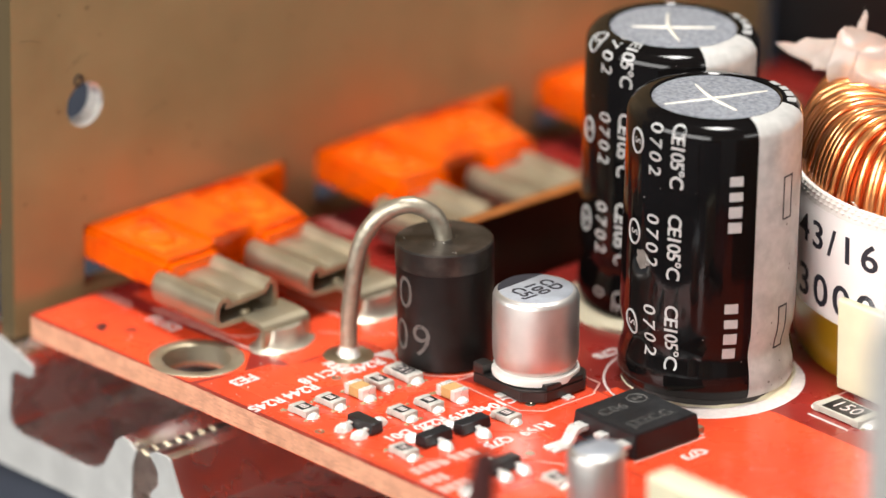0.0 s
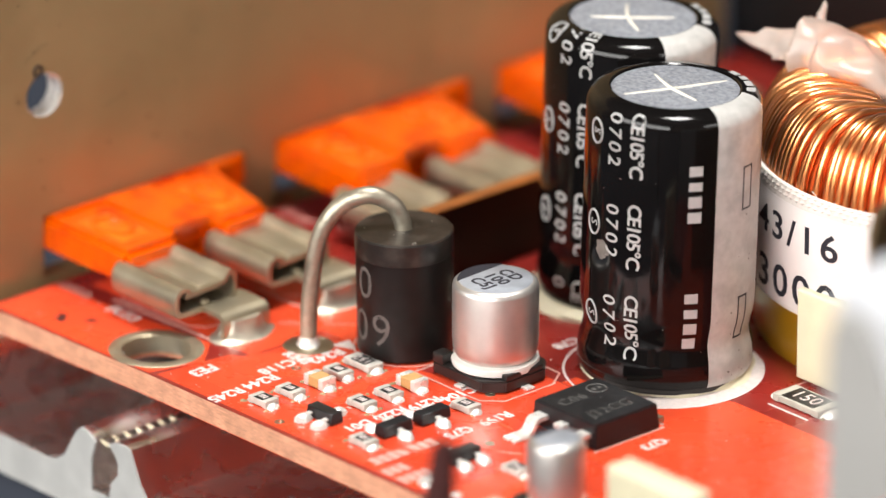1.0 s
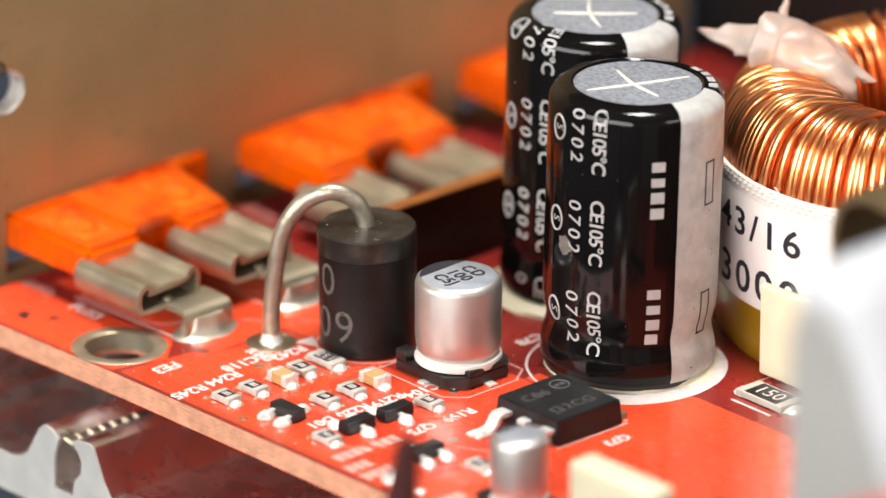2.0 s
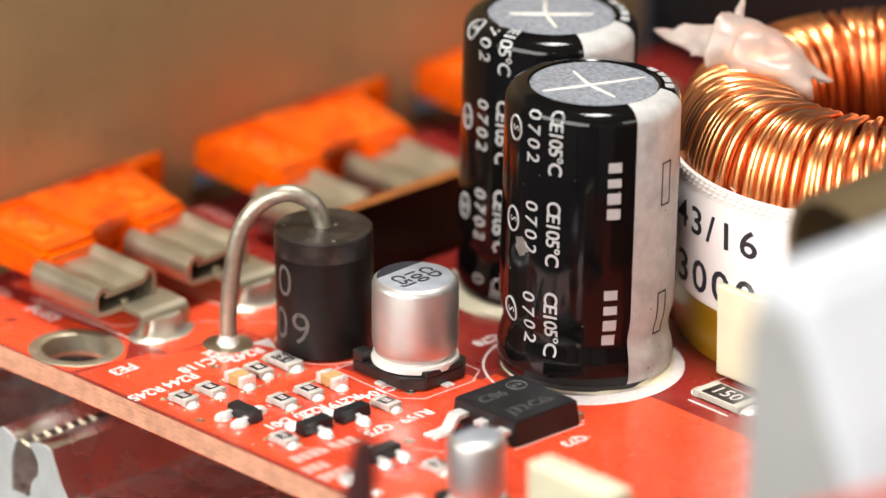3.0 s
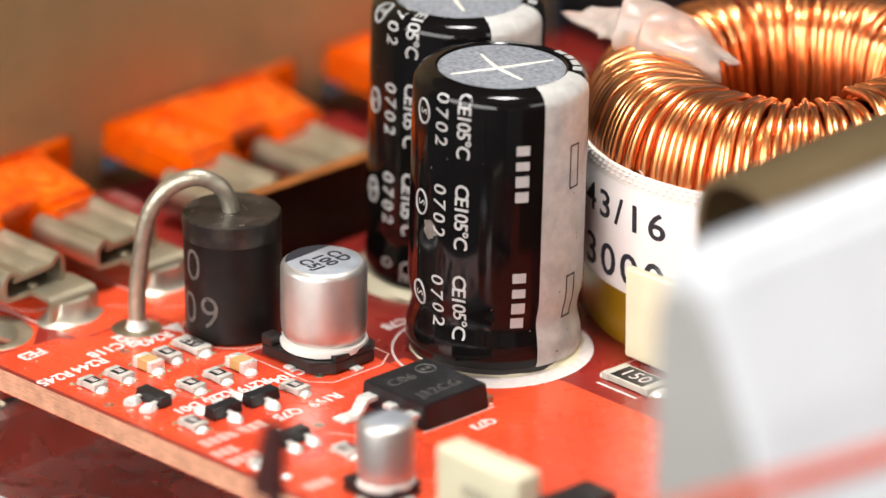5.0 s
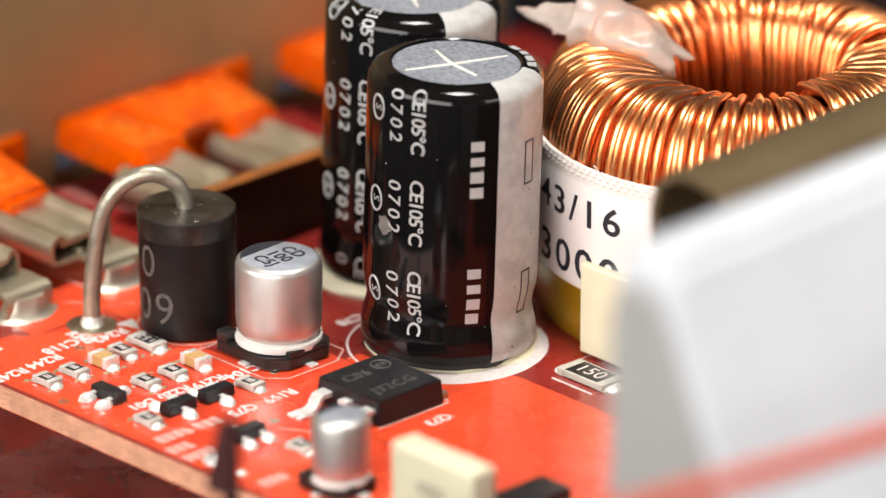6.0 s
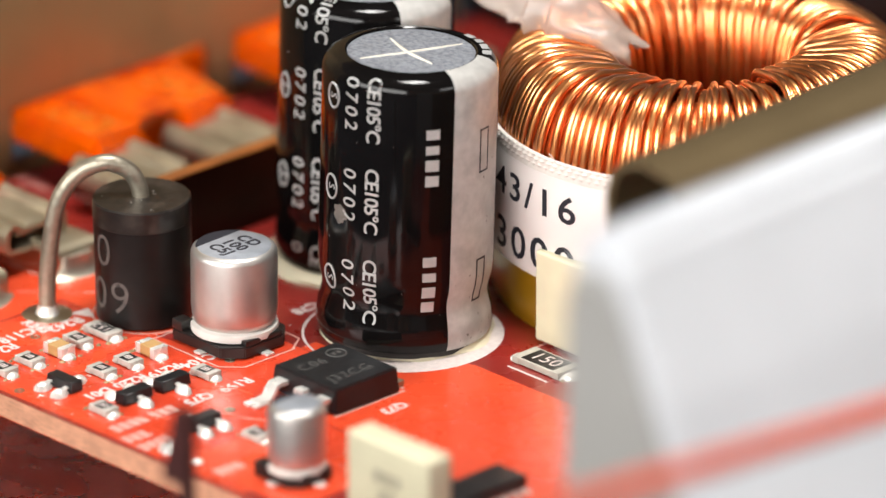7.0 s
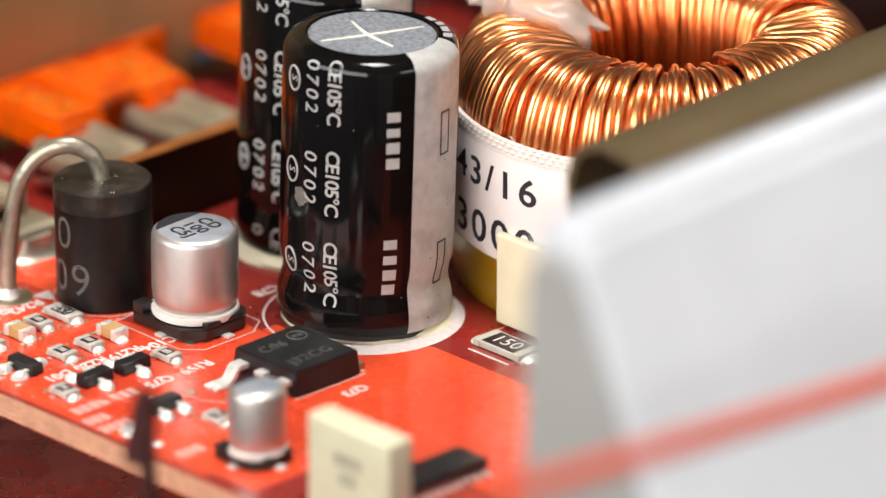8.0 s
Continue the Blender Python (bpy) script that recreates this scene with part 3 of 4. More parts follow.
def build_clip(x, y):
    t = thing("fuse_clip", "bent tinned brass fuse clip soldered to the board", "fuse clip", at(x, y, 0), "fuse clips beside the panel")
    floor = 2.7
    left = [(6.4, floor), (0.9, floor), (0.25, floor + 0.25), (0.0, floor + 0.9), (0.0, 4.2), (0.15, 4.8), (0.5, 5.2), (1.0, 5.33), (1.5, 5.1), (1.7, 4.8), (1.6, 4.55)]
    part("jaw", sheet([(q.x, q.y) for q in smooth_path([(a, b, 0) for a, b in left], 3)], 0.0, 9.8, 0.5), M_TIN, t)
    right = [(0.9, floor), (6.9, floor), (7.6, floor + 0.25), (7.85, floor + 0.9), (7.85, 4.8), (7.75, 5.3), (7.4, 5.6), (6.95, 5.5), (6.7, 5.1), (6.3, 4.8), (4.6, 4.65), (1.3, 4.5)]
    part("jaw", sheet([(q.x, q.y - 0.02) for q in smooth_path([(a, b, 0) for a, b in right], 3)], 0.05, 9.6, 0.5), M_TIN, t)
    strap = smooth_path([(8.6, floor - 0.03, 0), (11.6, floor - 0.03, 0), (12.3, floor - 0.15, 0), (12.75, floor - 0.6, 0), (12.8, 0.05, 0)], 4)
    own = sheet([(q.x, q.y) for q in strap], -9.4, -3.4, 0.5)
    for v in own.verts:
        v.co = Vector((v.co.y, -v.co.x, v.co.z))
    part("strap", own, M_TIN, t)
    solder = lathe([(3.9, 0.02), (3.5, 0.16), (3.0, 0.5), (2.65, 1.0), (2.45, 1.6), (2.35, 2.1), (0.01, 2.15)], 32, wobble=0.25)
    bmesh.ops.scale(solder, vec=(0.62, 1.0, 1), verts=solder.verts)
    bmesh.ops.translate(solder, vec=(12.2, 6.4, 0), verts=solder.verts)
    part("solder", solder, M_DULL, t, "bright solder fillet")
    part("rivet", lathe([(0.55, floor + 0.3), (0.5, floor + 0.62), (0.25, floor + 0.75), (0.01, floor + 0.78)], 16, cx=9.0, cy=4.3), M_TIN, t)
    return t


clip = build_clip(-4.6, -34.9)
for y in (-22.6, -5.2, 7.4, 25.8, 38.4):
    copy_thing(clip, at(-4.6, y, 0))


def build_plate():
    t = thing("amber_plate", "dark amber insulating plate standing on edge behind the diode", "insulating plate", at(10.4, -8.8, 0))
    part("plate", box(0, 1.4, 0, 30, 0.05, 8.1), M_AMBER, t)
    part("edge_strip", box(-0.1, 1.5, 0, 30, 8.1, 8.35, 0.1), M_AMBER_EDGE, t, "orange cut top edge")


build_plate()


# ---- diode ----
def build_diode():
    t = thing("power_diode", "black cylindrical power diode with a looped tinned lead", "diode", at(21.05, -18.45, 0) @ pose(0, 0, 0, 0.6, -1.0, 0))
    R, Hh = 4.93, 12.75
    case = part("case", lathe([(0.1, 0.05), (R - 0.3, 0.05), (R - 0.05, 0.3), (R - 0.05, Hh - 2.3)], 72), M_BLACK, t)
    part("top_band", lathe([(R - 0.05, Hh - 2.3), (R, Hh - 2.25), (R, Hh - 0.15), (R - 0.12, Hh), (0.5, Hh), (0.1, Hh)], 72), M_DUST, t, "dusty grey band and top of the case")
    lead = smooth_path([(-6.75, -7.0, 0.0), (-6.65, -6.95, 4.0), (-6.2, -6.5, 9.2), (-5.6, -5.9, 12.6), (-4.3, -4.5, 15.2), (-2.4, -2.6, 16.35), (-0.9, -0.9, 15.5), (-0.25, -0.2, 14.0), (-0.05, 0.0, 12.6)], 7)
    part("lead", tube(lead, 0.88, 16), M_LEAD, t, "dull tinned wire loop")
    part("solder", lathe([(1.35, 0.06), (1.15, 0.3), (0.98, 0.8), (0.86, 1.25)], 28, cx=-6.75, cy=-7.0, wobble=0.1), M_SOLDER, t, "bright solder cone")
    for text, off, zz in (("0", -54, 8.0), ("0", -62, 3.3), ("9", -30, 3.3)):
        bm = letters(text, 4.9, 0.02, 1.0, -0.04)

        def fn(c, off=off, zz=zz):
            a = radians(FACE + off + math.degrees(c.x / R))
            return Vector(((R - 0.03 + c.z) * math.cos(a), (R - 0.03 + c.z) * math.sin(a), zz + c.y))
        part("digit", warp(bm, fn), M_GREY_PRINT, case, "faint grey printed digit", smooth=False)
    rnd = random.Random(4)
    for i in range(9):
        a, r = rnd.uniform(0, math.tau), R * math.sqrt(rnd.random()) * 0.93
        part("fleck", lathe([(0.01, Hh + 0.06), (rnd.uniform(0.03, 0.08), Hh + 0.02), (0.05, Hh - 0.01)], 6, cx=r * math.cos(a), cy=r * math.sin(a)), M_RUBBER, t)


build_diode()


# ---- electrolytic capacitors ----
def on_can(R, off, z0, down=True):
    """Bend flat writing round a can of radius R; off: degrees from the side facing the camera."""
    def fn(c):
        if down:
            a, zz = radians(FACE + off + math.degrees(c.y / R)), z0 - c.x
        else:
            a, zz = radians(FACE + off + math.degrees(c.x / R)), z0 + c.y
        return Vector(((R + c.z) * math.cos(a), (R + c.z) * math.sin(a), zz))
    return fn


def build_can(x, y, spin, lean, label, shift, turn):
    t = thing("electrolytic_capacitor", label, "capacitor", at(x, y, 0) @ lean @ pose(0, 0, 0, 0, 0, spin), "tall capacitors")
    R, Hh, fit = 8.73, 29.6, 0.97
    side = [(r * fit, zz) for r, zz in ((8.3, 0.5), (8.75, 0.7), (9.0, 1.3), (9.02, 2.4), (8.9, 3.4), (8.62, 4.4), (8.5, 5.2), (8.62, 6.0), (8.88, 6.9), (9.0, 8.0), (9.0, 14), (9.0, 20), (9.0, Hh - 1.7), (8.88, Hh - 1.15), (8.5, Hh - 0.62), (7.9, Hh - 0.25), (7.2, Hh - 0.08), (6.75, Hh), (6.55, Hh - 0.12))]

    def radius_at(zz):
        for (ra, za), (rb, zb) in zip(side, side[1:]):
            if za <= zz <= zb:
                return ra + (rb - ra) * (zz - za) / (zb - za)
        return R
    sleeve = part("sleeve", lathe(side, 96), M_SLEEVE, t, "glossy black shrink sleeve")
    part("seal", lathe([(7.6, 0.0), (8.3, 0.1), (8.35, 0.6), (7.6, 0.7)], 64), M_BASE, t)
    stripe = [(r + 0.035, zz) for r, zz in side[:-1]]
    part("stripe", lathe(stripe, 26, FACE + 28, FACE + 79), M_STRIPE, t, "pale grey polarity stripe, slightly soiled")
    top = part("can_top", lathe([(6.4, Hh - 0.3), (6.35, Hh - 0.22), (6.1, Hh - 0.2), (0.1, Hh - 0.2)], 72), M_ALU_TOP, t, "bare aluminium top scored with a cross")
    for a, half in ((66 + turn, 5.6 if shift == 0 else 4.2), (-19 + turn, 4.0)):
        c, s = math.cos(radians(a + FACE + 48)), math.sin(radians(a + FACE + 48))
        bend = 0.5 if half < 4.1 else 0.2
        pts = smooth_path([(-half * c, -half * s, Hh - 0.2), (bend * s, -bend * c, Hh - 0.2), (half * c, half * s, Hh - 0.2)], 6)
        part("score", tube(pts, lambda u, w=(0.17 if half > 4.1 else 0.21): w * (0.45 + 0.55 * math.sin(math.pi * min(1, max(0, u)))), 6), M_SCORE, top)

    rim = [Vector(q) for q in side if q[1] >= Hh - 1.71][:-1]

    def on_profile(zz):
        """Radius and height of a point zz up the sleeve, the rim rolled out flat."""
        if zz <= Hh - 1.7:
            return radius_at(zz), zz
        rest = zz - (Hh - 1.7)
        for q0, q1 in zip(rim, rim[1:]):
            d = (q1 - q0).length
            if rest <= d:
                q = q0.lerp(q1, rest / d)
                return q.x, q.y
            rest -= d
        return rim[-1].x, rim[-1].y

    def print_on(bm, off, z0, material=M_PRINT, name="print", label="white printed characters"):
        base = on_can(R, off, z0)

        def fn(c):
            v = base(c)
            k, zz = on_profile(v.z)
            out = 0.03 + c.z
            a = math.atan2(v.y, v.x)
            up = out if zz > Hh - 1.0 else 0.0
            return Vector(((k + out) * math.cos(a), (k + out) * math.sin(a), zz + up))
        part(name, warp(bm, fn), material, sleeve, label, smooth=False)

    for i in range(3):
        z0 = 24.7 - 9.55 * i + shift
        if z0 < 29.5:
            print_on(letters("CE105°C", 2.05, 0.02, 0.86, 0.03), -26.5, z0 + 1.35)
            print_on(letters("0702", 2.2, 0.02, 1.36, 0.012), -43.5, z0 + 1.5)
        bm = tube([Vector((1.25 * math.cos(a), 0.95 * math.sin(a), 0.0)) for a in (k * math.tau / 24 for k in range(24))], 0.11, 6, True)
        print_on(bm, -61, z0 + 1.6)
        print_on(letters("S", 1.5, 0.02), -61, z0 + 1.6)
    if shift:
        print_on(letters("CE", 2.05, 0.02, 0.86, 0.03), -26.5, 2.6)
        print_on(letters("0", 2.2, 0.02, 1.36, 0.012), -43.5, 3.0)
    for z0 in (21.4, 8.0):
        for k, w in enumerate((1.0, 0.9, 1.15, 1.1)):
            bm = box(-w / 2, w / 2, -0.68, 0.68, 0, 0.03)
            bmesh.ops.subdivide_edges(bm, edges=bm.edges, cuts=3, use_grid_fill=True)
            print_on(bm, 13.5, z0 + 2.45 - 1.62 * k, name="print_block", label="white printed block")
    for z0 in (21.1, 7.4):
        bm = None
        for x0, x1, y0, y1 in ((-2.3, 2.3, -0.75, -0.57), (-2.3, 2.3, 0.57, 0.75), (-2.3, -2.12, -0.75, 0.75), (2.12, 2.3, -0.75, 0.75)):
            bm = box(x0, x1, y0, y1, 0.02, 0.04, bm=bm)
        bmesh.ops.subdivide_edges(bm, edges=[e for e in bm.edges if e.calc_length() > 1], cuts=7, use_grid_fill=True)
        print_on(bm, 55.5, z0, M_INK, "outline_mark", "thin dark rectangle outline")
    rnd = random.Random(int(x))
    for i in range(12):
        r = rnd.uniform(0.02, 0.055)
        print_on(lathe([(0.01, 0.03), (r, 0.0)], 5), rnd.uniform(-70, 80), rnd.uniform(3, Hh), M_SILK, "dust_speck", "")
    for i in range(20):
        r = rnd.uniform(0.03, 0.11) * (1.6 if i % 6 == 0 else 1)
        print_on(lathe([(0.01, 0.035), (r, 0.03)], 9, wobble=0.5 * r), rnd.uniform(31, 72), 1.5 + 7.5 * rnd.random() ** 1.4 + (rnd.uniform(0, 18) if i % 4 == 0 else 0), M_SMEAR, "dirt_spot", "grey dirt spot")
    if shift == 0:
        print_on(lathe([(0.01, 0.02), (0.55, 0.015), (0.95, 0.0)], 22, wobble=0.35), -51, 14.3, M_SMEAR, "smear", "milky dried smear")
    for a0, a1, r0, r1 in ((85, 93, 7.0, 7.9), (97, 107, 6.9, 7.8), (111, 118, 6.8, 7.8), (122, 131, 7.0, 7.7)):
        pts = [(r * math.cos(radians(FACE + a)), r * math.sin(radians(FACE + a))) for a, r in ((a0, r0), (a1, r0), (a1, r1), (a0, r1))]
        bm = slab(pts, 0.0, 0.04)
        for v in bm.verts:
            v.co.z += Hh - 0.12 - 0.09 * (math.hypot(v.co.x, v.co.y) - 7.0) ** 2
        part("print", bm, M_PRINT, sleeve, "white printed mark on the rim", smooth=False)
    return t


LEAN = Matrix.Rotation(radians(1.5), 4, Vector((-math.sin(radians(48)), math.cos(radians(48)), 0)))
AWAY = Matrix.Rotation(radians(-1.2), 4, Vector((math.cos(radians(48)), math.sin(radians(48)), 0)))
build_can(41.5, -2.35, 0, LEAN @ AWAY, "tall capacitor in a glossy black sleeve, pale stripe, leaning", 0.0, 0)
build_can(24.8, 7.57, -7, LEAN @ AWAY, "tall black-sleeved capacitor standing behind its twin, leaning", 2.8, -15)


def build_glue(x, y, r, wob, name_label):
    bm = lathe([(r + 0.9, 0.04), (r + 0.6, 0.5), (r - 0.1, 1.0), (r - 1.2, 1.2), (r - 1.8, 0.4), (r - 1.8, 0.04)], 72, wobble=wob)
    ob = new("adhesive", finish(bm, "adhesive", M_GLUE))
    ob.matrix_world = at(x, y, 0)
    tagged(ob, name_label, "adhesive")


build_glue(25.1, 7.9, 9.3, 0.9, "cream adhesive ring round the rear capacitor's foot")
build_glue(41.4, -1.8, 7.9, 0.6, "thin cream adhesive round the front capacitor's foot")


def build_smd_can(x, y, R, Hh, side, spin, marked, label):
    t = thing("smd_capacitor", label, "capacitor", at(x, y, 0), "surface mount capacitors")
    h = side / 2
    c = side * 0.2
    foot = [(-h, -h), (h - c, -h), (h, -h + c), (h, h - c), (h - c, h), (-h, h)]
    k = R / 4.5
    part("base", slab(foot, 0.15, 1.4 * k, 0.12), M_BASE, t, "black moulded foot")
    for px, py in ((-h + 0.75, -h + 0.75), (-h + 0.75, h - 0.75)):
        part("post", box(px - 0.75, px + 0.75, py - 0.75, py + 0.75, 1.4 * k, 2.5 * k, 0.15), M_BASE, t)
    for px, py in ((h - 0.45, -h + c + 1.2), (h - 0.45, h - c - 1.2)):
        part("corner_post", box(px - 0.4, px + 0.4, py - 1.0, py + 1.0, 1.4 * k, 2.0 * k, 0.12), M_BASE, t)
    part("seal", lathe([(R * 0.9, 1.5 * k), (R * 1.0, 1.55 * k), (R * 1.02, 1.9 * k), (R * 1.0, 2.3 * k), (R * 0.9, 2.5 * k)], 56), M_RUBBER, t, "white rubber seal ring")
    can = part("can", lathe([(R * 0.86, 2.3 * k), (R * 0.93, 2.65 * k), (R * 0.98, 3.4 * k), (R, 4.5 * k), (R, Hh - 0.7), (R - 0.12, Hh - 0.3), (R - 0.4, Hh - 0.06), (R - 0.75, Hh), (0.1, Hh)], 72), M_CAN, t, "satin aluminium can")
    # Blue-grey disc colour paints the reflection on the can's flat top.
    part("top_disc", lathe([(R - 0.62, Hh - 0.03), (R - 0.7, Hh + 0.012), (0.1, Hh + 0.012)], 56), M_CAN_TOP, can, "can top with its grey reflection painted in")
    a0 = FACE + 224
    poly = [((R - 0.5) * math.cos(radians(a)), (R - 0.5) * math.sin(radians(a))) for a in range(int(a0) - 54, int(a0) + 55, 6)]
    part("polarity_mark", slab(poly, Hh - 0.02, Hh + 0.03), M_INK, can, "black polarity segment", smooth=False)
    if marked:
        for text, dx, dy in (("CD", 0.2, 1.6), ("100", 0.1, 0.0), ("C5J", 0.0, -1.6)):
            part("print", flat_at(letters(text, 1.9, 0.03, 1.08, 0.05), dx, dy * 1.1, Hh + 0.03, spin), M_INK, can, "black printed characters", smooth=False)
    part("terminal", box(h - 0.3, h + 0.9, -0.5, 0.5, 0.05, 0.3, 0.06), M_SOLDER, t)
    part("terminal", box(-0.5, 0.5, -h - 0.7, -h + 0.3, 0.05, 0.3, 0.06), M_SOLDER, t)
    return t


build_smd_can(32.2, -16.6, 4.32, 10.3, 8.8, 0, True, "silver surface mount capacitor on a black square foot")
build_smd_can(60.5, -34.6, 2.88, 7.7, 5.9, 0, False, "small silver capacitor near the board edge")


# ---- chips and small parts ----
def build_power_chip():
    t = thing("power_transistor", "black flat power transistor chip with bent leads", "transistor", at(48.2, -17.85, 0))
    bm = slab([(-4.6, -4.4), (4.6, -4.4), (4.6, 4.3), (-4.6, 4.3)], 0.15, 2.7)
    for v in bm.verts:
        if v.co.z > 1:
            v.co.x *= 0.955
            v.co.y *= 0.955
    bmesh.ops.bevel(bm, geom=list(bm.edges), offset=0.14, segments=2, affect="EDGES")
    case = part("case", bm, M_CHIP, t)
    for x in (-2.9, 3.2):
        path = [(-4.2, 1.5), (-5.2, 1.5), (-5.7, 1.35), (-6.3, 0.5), (-6.8, 0.22), (-8.2, 0.2)]
        pts = smooth_path([(a, b, 0) for a, b in path], 4)
        part("lead", sheet([(q.x, q.y) for q in pts], x - 0.72, x + 0.72, 0.45), M_SOLDER, t)
        part("solder", box(x - 0.95, x + 0.95, -8.9, -6.9, 0.03, 0.32, 0.14), M_SOLDER, t)
    part("lead_stub", box(-0.5, 0.7, -5.3, -4.2, 1.25, 1.75, 0.12), M_SOLDER, t)
    part("tab", box(-3.8, 3.8, 4.2, 5.6, 0.1, 0.7, 0.08), M_TIN, t)
    for x, y, text in ((-1.75, -1.5, "C06"), (2.2, -0.2, "J32CG")):
        part("marking", flat_at(letters(text, 1.95, 0.03, 1.08), x, y, 2.72, 90), M_MARK, case, "faint grey marking", smooth=False)
    part("marking", flat_at(bars((0.45, 0.45), 0.6), -2.3, 2.2, 2.72, 90), M_MARK, case, smooth=False)
    part("marking", flat_at(tube([Vector((1.0 * math.cos(a), 1.0 * math.sin(a), 0)) for a in (k * math.tau / 24 for k in range(24))], 0.1, 6, True), -2.3, 2.2, 2.7, 0), M_MARK, case, "faint round maker's mark")


build_power_chip()


crumbs = random.Random(23)


def chip_resistor(x, y, L, Wd, mark, turn=0, body=None, label="white chip resistor with a black top, soldered"):
    t = thing("chip_resistor" if body is None else "chip_capacitor", label, "resistor" if body is None else "capacitor", at(x, y, 0, 0, 0, turn), "small parts on the board")
    h = 0.75 if body is None else 1.15
    e = L * (0.24 if L < 3.5 else 0.2 if L < 5 else 0.14)
    part("body", box(-L / 2 + e, L / 2 - e, -Wd / 2, Wd / 2, 0.1, h, 0.05, 1), body or (M_CERAMIC if L < 5 else M_STEATITE), t)
    if body is None:
        coat = part("top_coat", box(-L / 2 + e * 1.1, L / 2 - e * 1.1, -Wd / 2 * 0.84, Wd / 2 * 0.84, h - 0.02, h + 0.035), M_CHIP, t, "black top coat", smooth=False)
        if mark:
            part("value", flat_at(letters(mark, Wd * 0.74, 0.02, 1.05, -0.01), 0, 0, h + 0.05, 180 if mark == "152" else 0), M_SILK, coat, "white printed value", smooth=False)
        else:
            part("value", flat_at(bars((L * 0.06, L * 0.08, L * 0.07), Wd * 0.4, L * 0.055), 0, 0, h + 0.045, 0), M_SILK, coat, smooth=False)
    for s in (-1, 1):
        a, b = sorted((s * L / 2, s * (L / 2 - e)))
        part("end_cap", box(a, b, -Wd / 2 - 0.02, Wd / 2 + 0.02, 0.06, h + 0.02, 0.06, 2), (M_CERAMIC if L < 5 else M_STEATITE) if body is None else M_SOLDER, t)
        bm = lathe([(0.64 * Wd, 0.03), (0.58 * Wd, 0.2), (0.42 * Wd, 0.42), (0.22 * Wd, 0.54), (0.01, 0.58)], 18, wobble=0.12)
        bmesh.ops.scale(bm, vec=(0.6, 0.7, 0.85 if s > 0 else 0.6), verts=bm.verts)
        bmesh.ops.translate(bm, vec=(s * (L / 2 + 0.05), 0, 0), verts=bm.verts)
        part("solder", bm, M_SOLDER, t, "bright solder")
        for k in range(3):
            r = crumbs.uniform(0.12, 0.34)
            part("flux_residue", lathe([(r, 0.02), (r * 0.8, 0.12), (0.01, crumbs.uniform(0.14, 0.26))], 7, cx=s * (L / 2 + crumbs.uniform(0.2, 0.6)), cy=crumbs.uniform(-0.75, 0.75) * Wd, wobble=0.1), M_FLUX, t, "pale flux crumb")


for x, y, L, Wd, mark, turn in ((22.36, -38.5, 2.75, 1.85, "", 0), (22.44, -35.05, 2.75, 1.85, "", 2), (22.0, -28.3, 2.9, 1.85, "", -2), (22.0, -25.0, 4.0, 2.1, "152", 0),
                                (29.3, -31.7, 2.75, 1.85, "", 1), (29.3, -28.15, 2.75, 1.85, "", -1), (36.7, -24.6, 2.75, 1.85, "", 3), (36.4, -37.8, 2.75, 1.85, "", -2),
                                (51.4, -31.3, 2.8, 1.9, "", 0)):
    chip_resistor(x, y, L * 0.94, Wd * 0.93, mark, turn)
chip_resistor(58.2, 1.2, 6.4, 3.2, "150", 0, label="large chip resistor printed 150 in white on black")
chip_resistor(22.7, -31.4, 2.8, 1.75, "", 0, M_BROWNCAP, "tan ceramic chip capacitor with bright solder ends")
chip_resistor(29.0, -24.8, 2.9, 1.75, "", -2, M_BROWNCAP, "tan ceramic chip capacitor with bright solder ends")


def small_transistor(x, y, turn):
    """Long side along local x, two leads on the -y side, one on the +y side."""
    t = thing("small_transistor", "small black three-legged transistor soldered to the board", "transistor", at(x, y, 0, 0, 0, turn) @ Matrix.Diagonal((1.25, 1.2, 1.08, 1)), "small parts on the board")
    bm = slab([(-1.5, -0.68), (1.5, -0.68), (1.5, 0.68), (-1.5, 0.68)], 0.12, 1.15)
    for v in bm.verts:
        if v.co.z > 0.6:
            v.co.y *= 0.86
            v.co.x *= 0.97
    bmesh.ops.bevel(bm, geom=list(bm.edges), offset=0.06, segments=1, affect="EDGES")
    part("case", bm, M_CHIP, t)
    for lx, s in ((-0.95, -1), (0.95, -1), (0.0, 1)):
        pts = [(s * 0.6, 0.6), (s * 0.95, 0.58), (s * 1.15, 0.35), (s * 1.3, 0.14), (s * 1.75, 0.12)]
        part("lead", sheet(pts, lx - 0.22, lx + 0.22, 0.16), M_SOLDER, t)
        bm = lathe([(0.74, 0.03), (0.7, 0.24), (0.56, 0.5), (0.32, 0.68), (0.01, 0.74)], 16, wobble=0.14)
        bmesh.ops.scale(bm, vec=(0.8, 1.15, 1), verts=bm.verts)
        bmesh.ops.translate(bm, vec=(lx, s * 1.45, 0), verts=bm.verts)
        part("solder", bm, M_SOLDER, t, "bright solder")


small_transistor(29.3, -36.6, 0)
small_transistor(36.2, -33.7, -90)
small_transistor(36.4, -28.9, -90)
small_transistor(45.6, -33.2, 90)


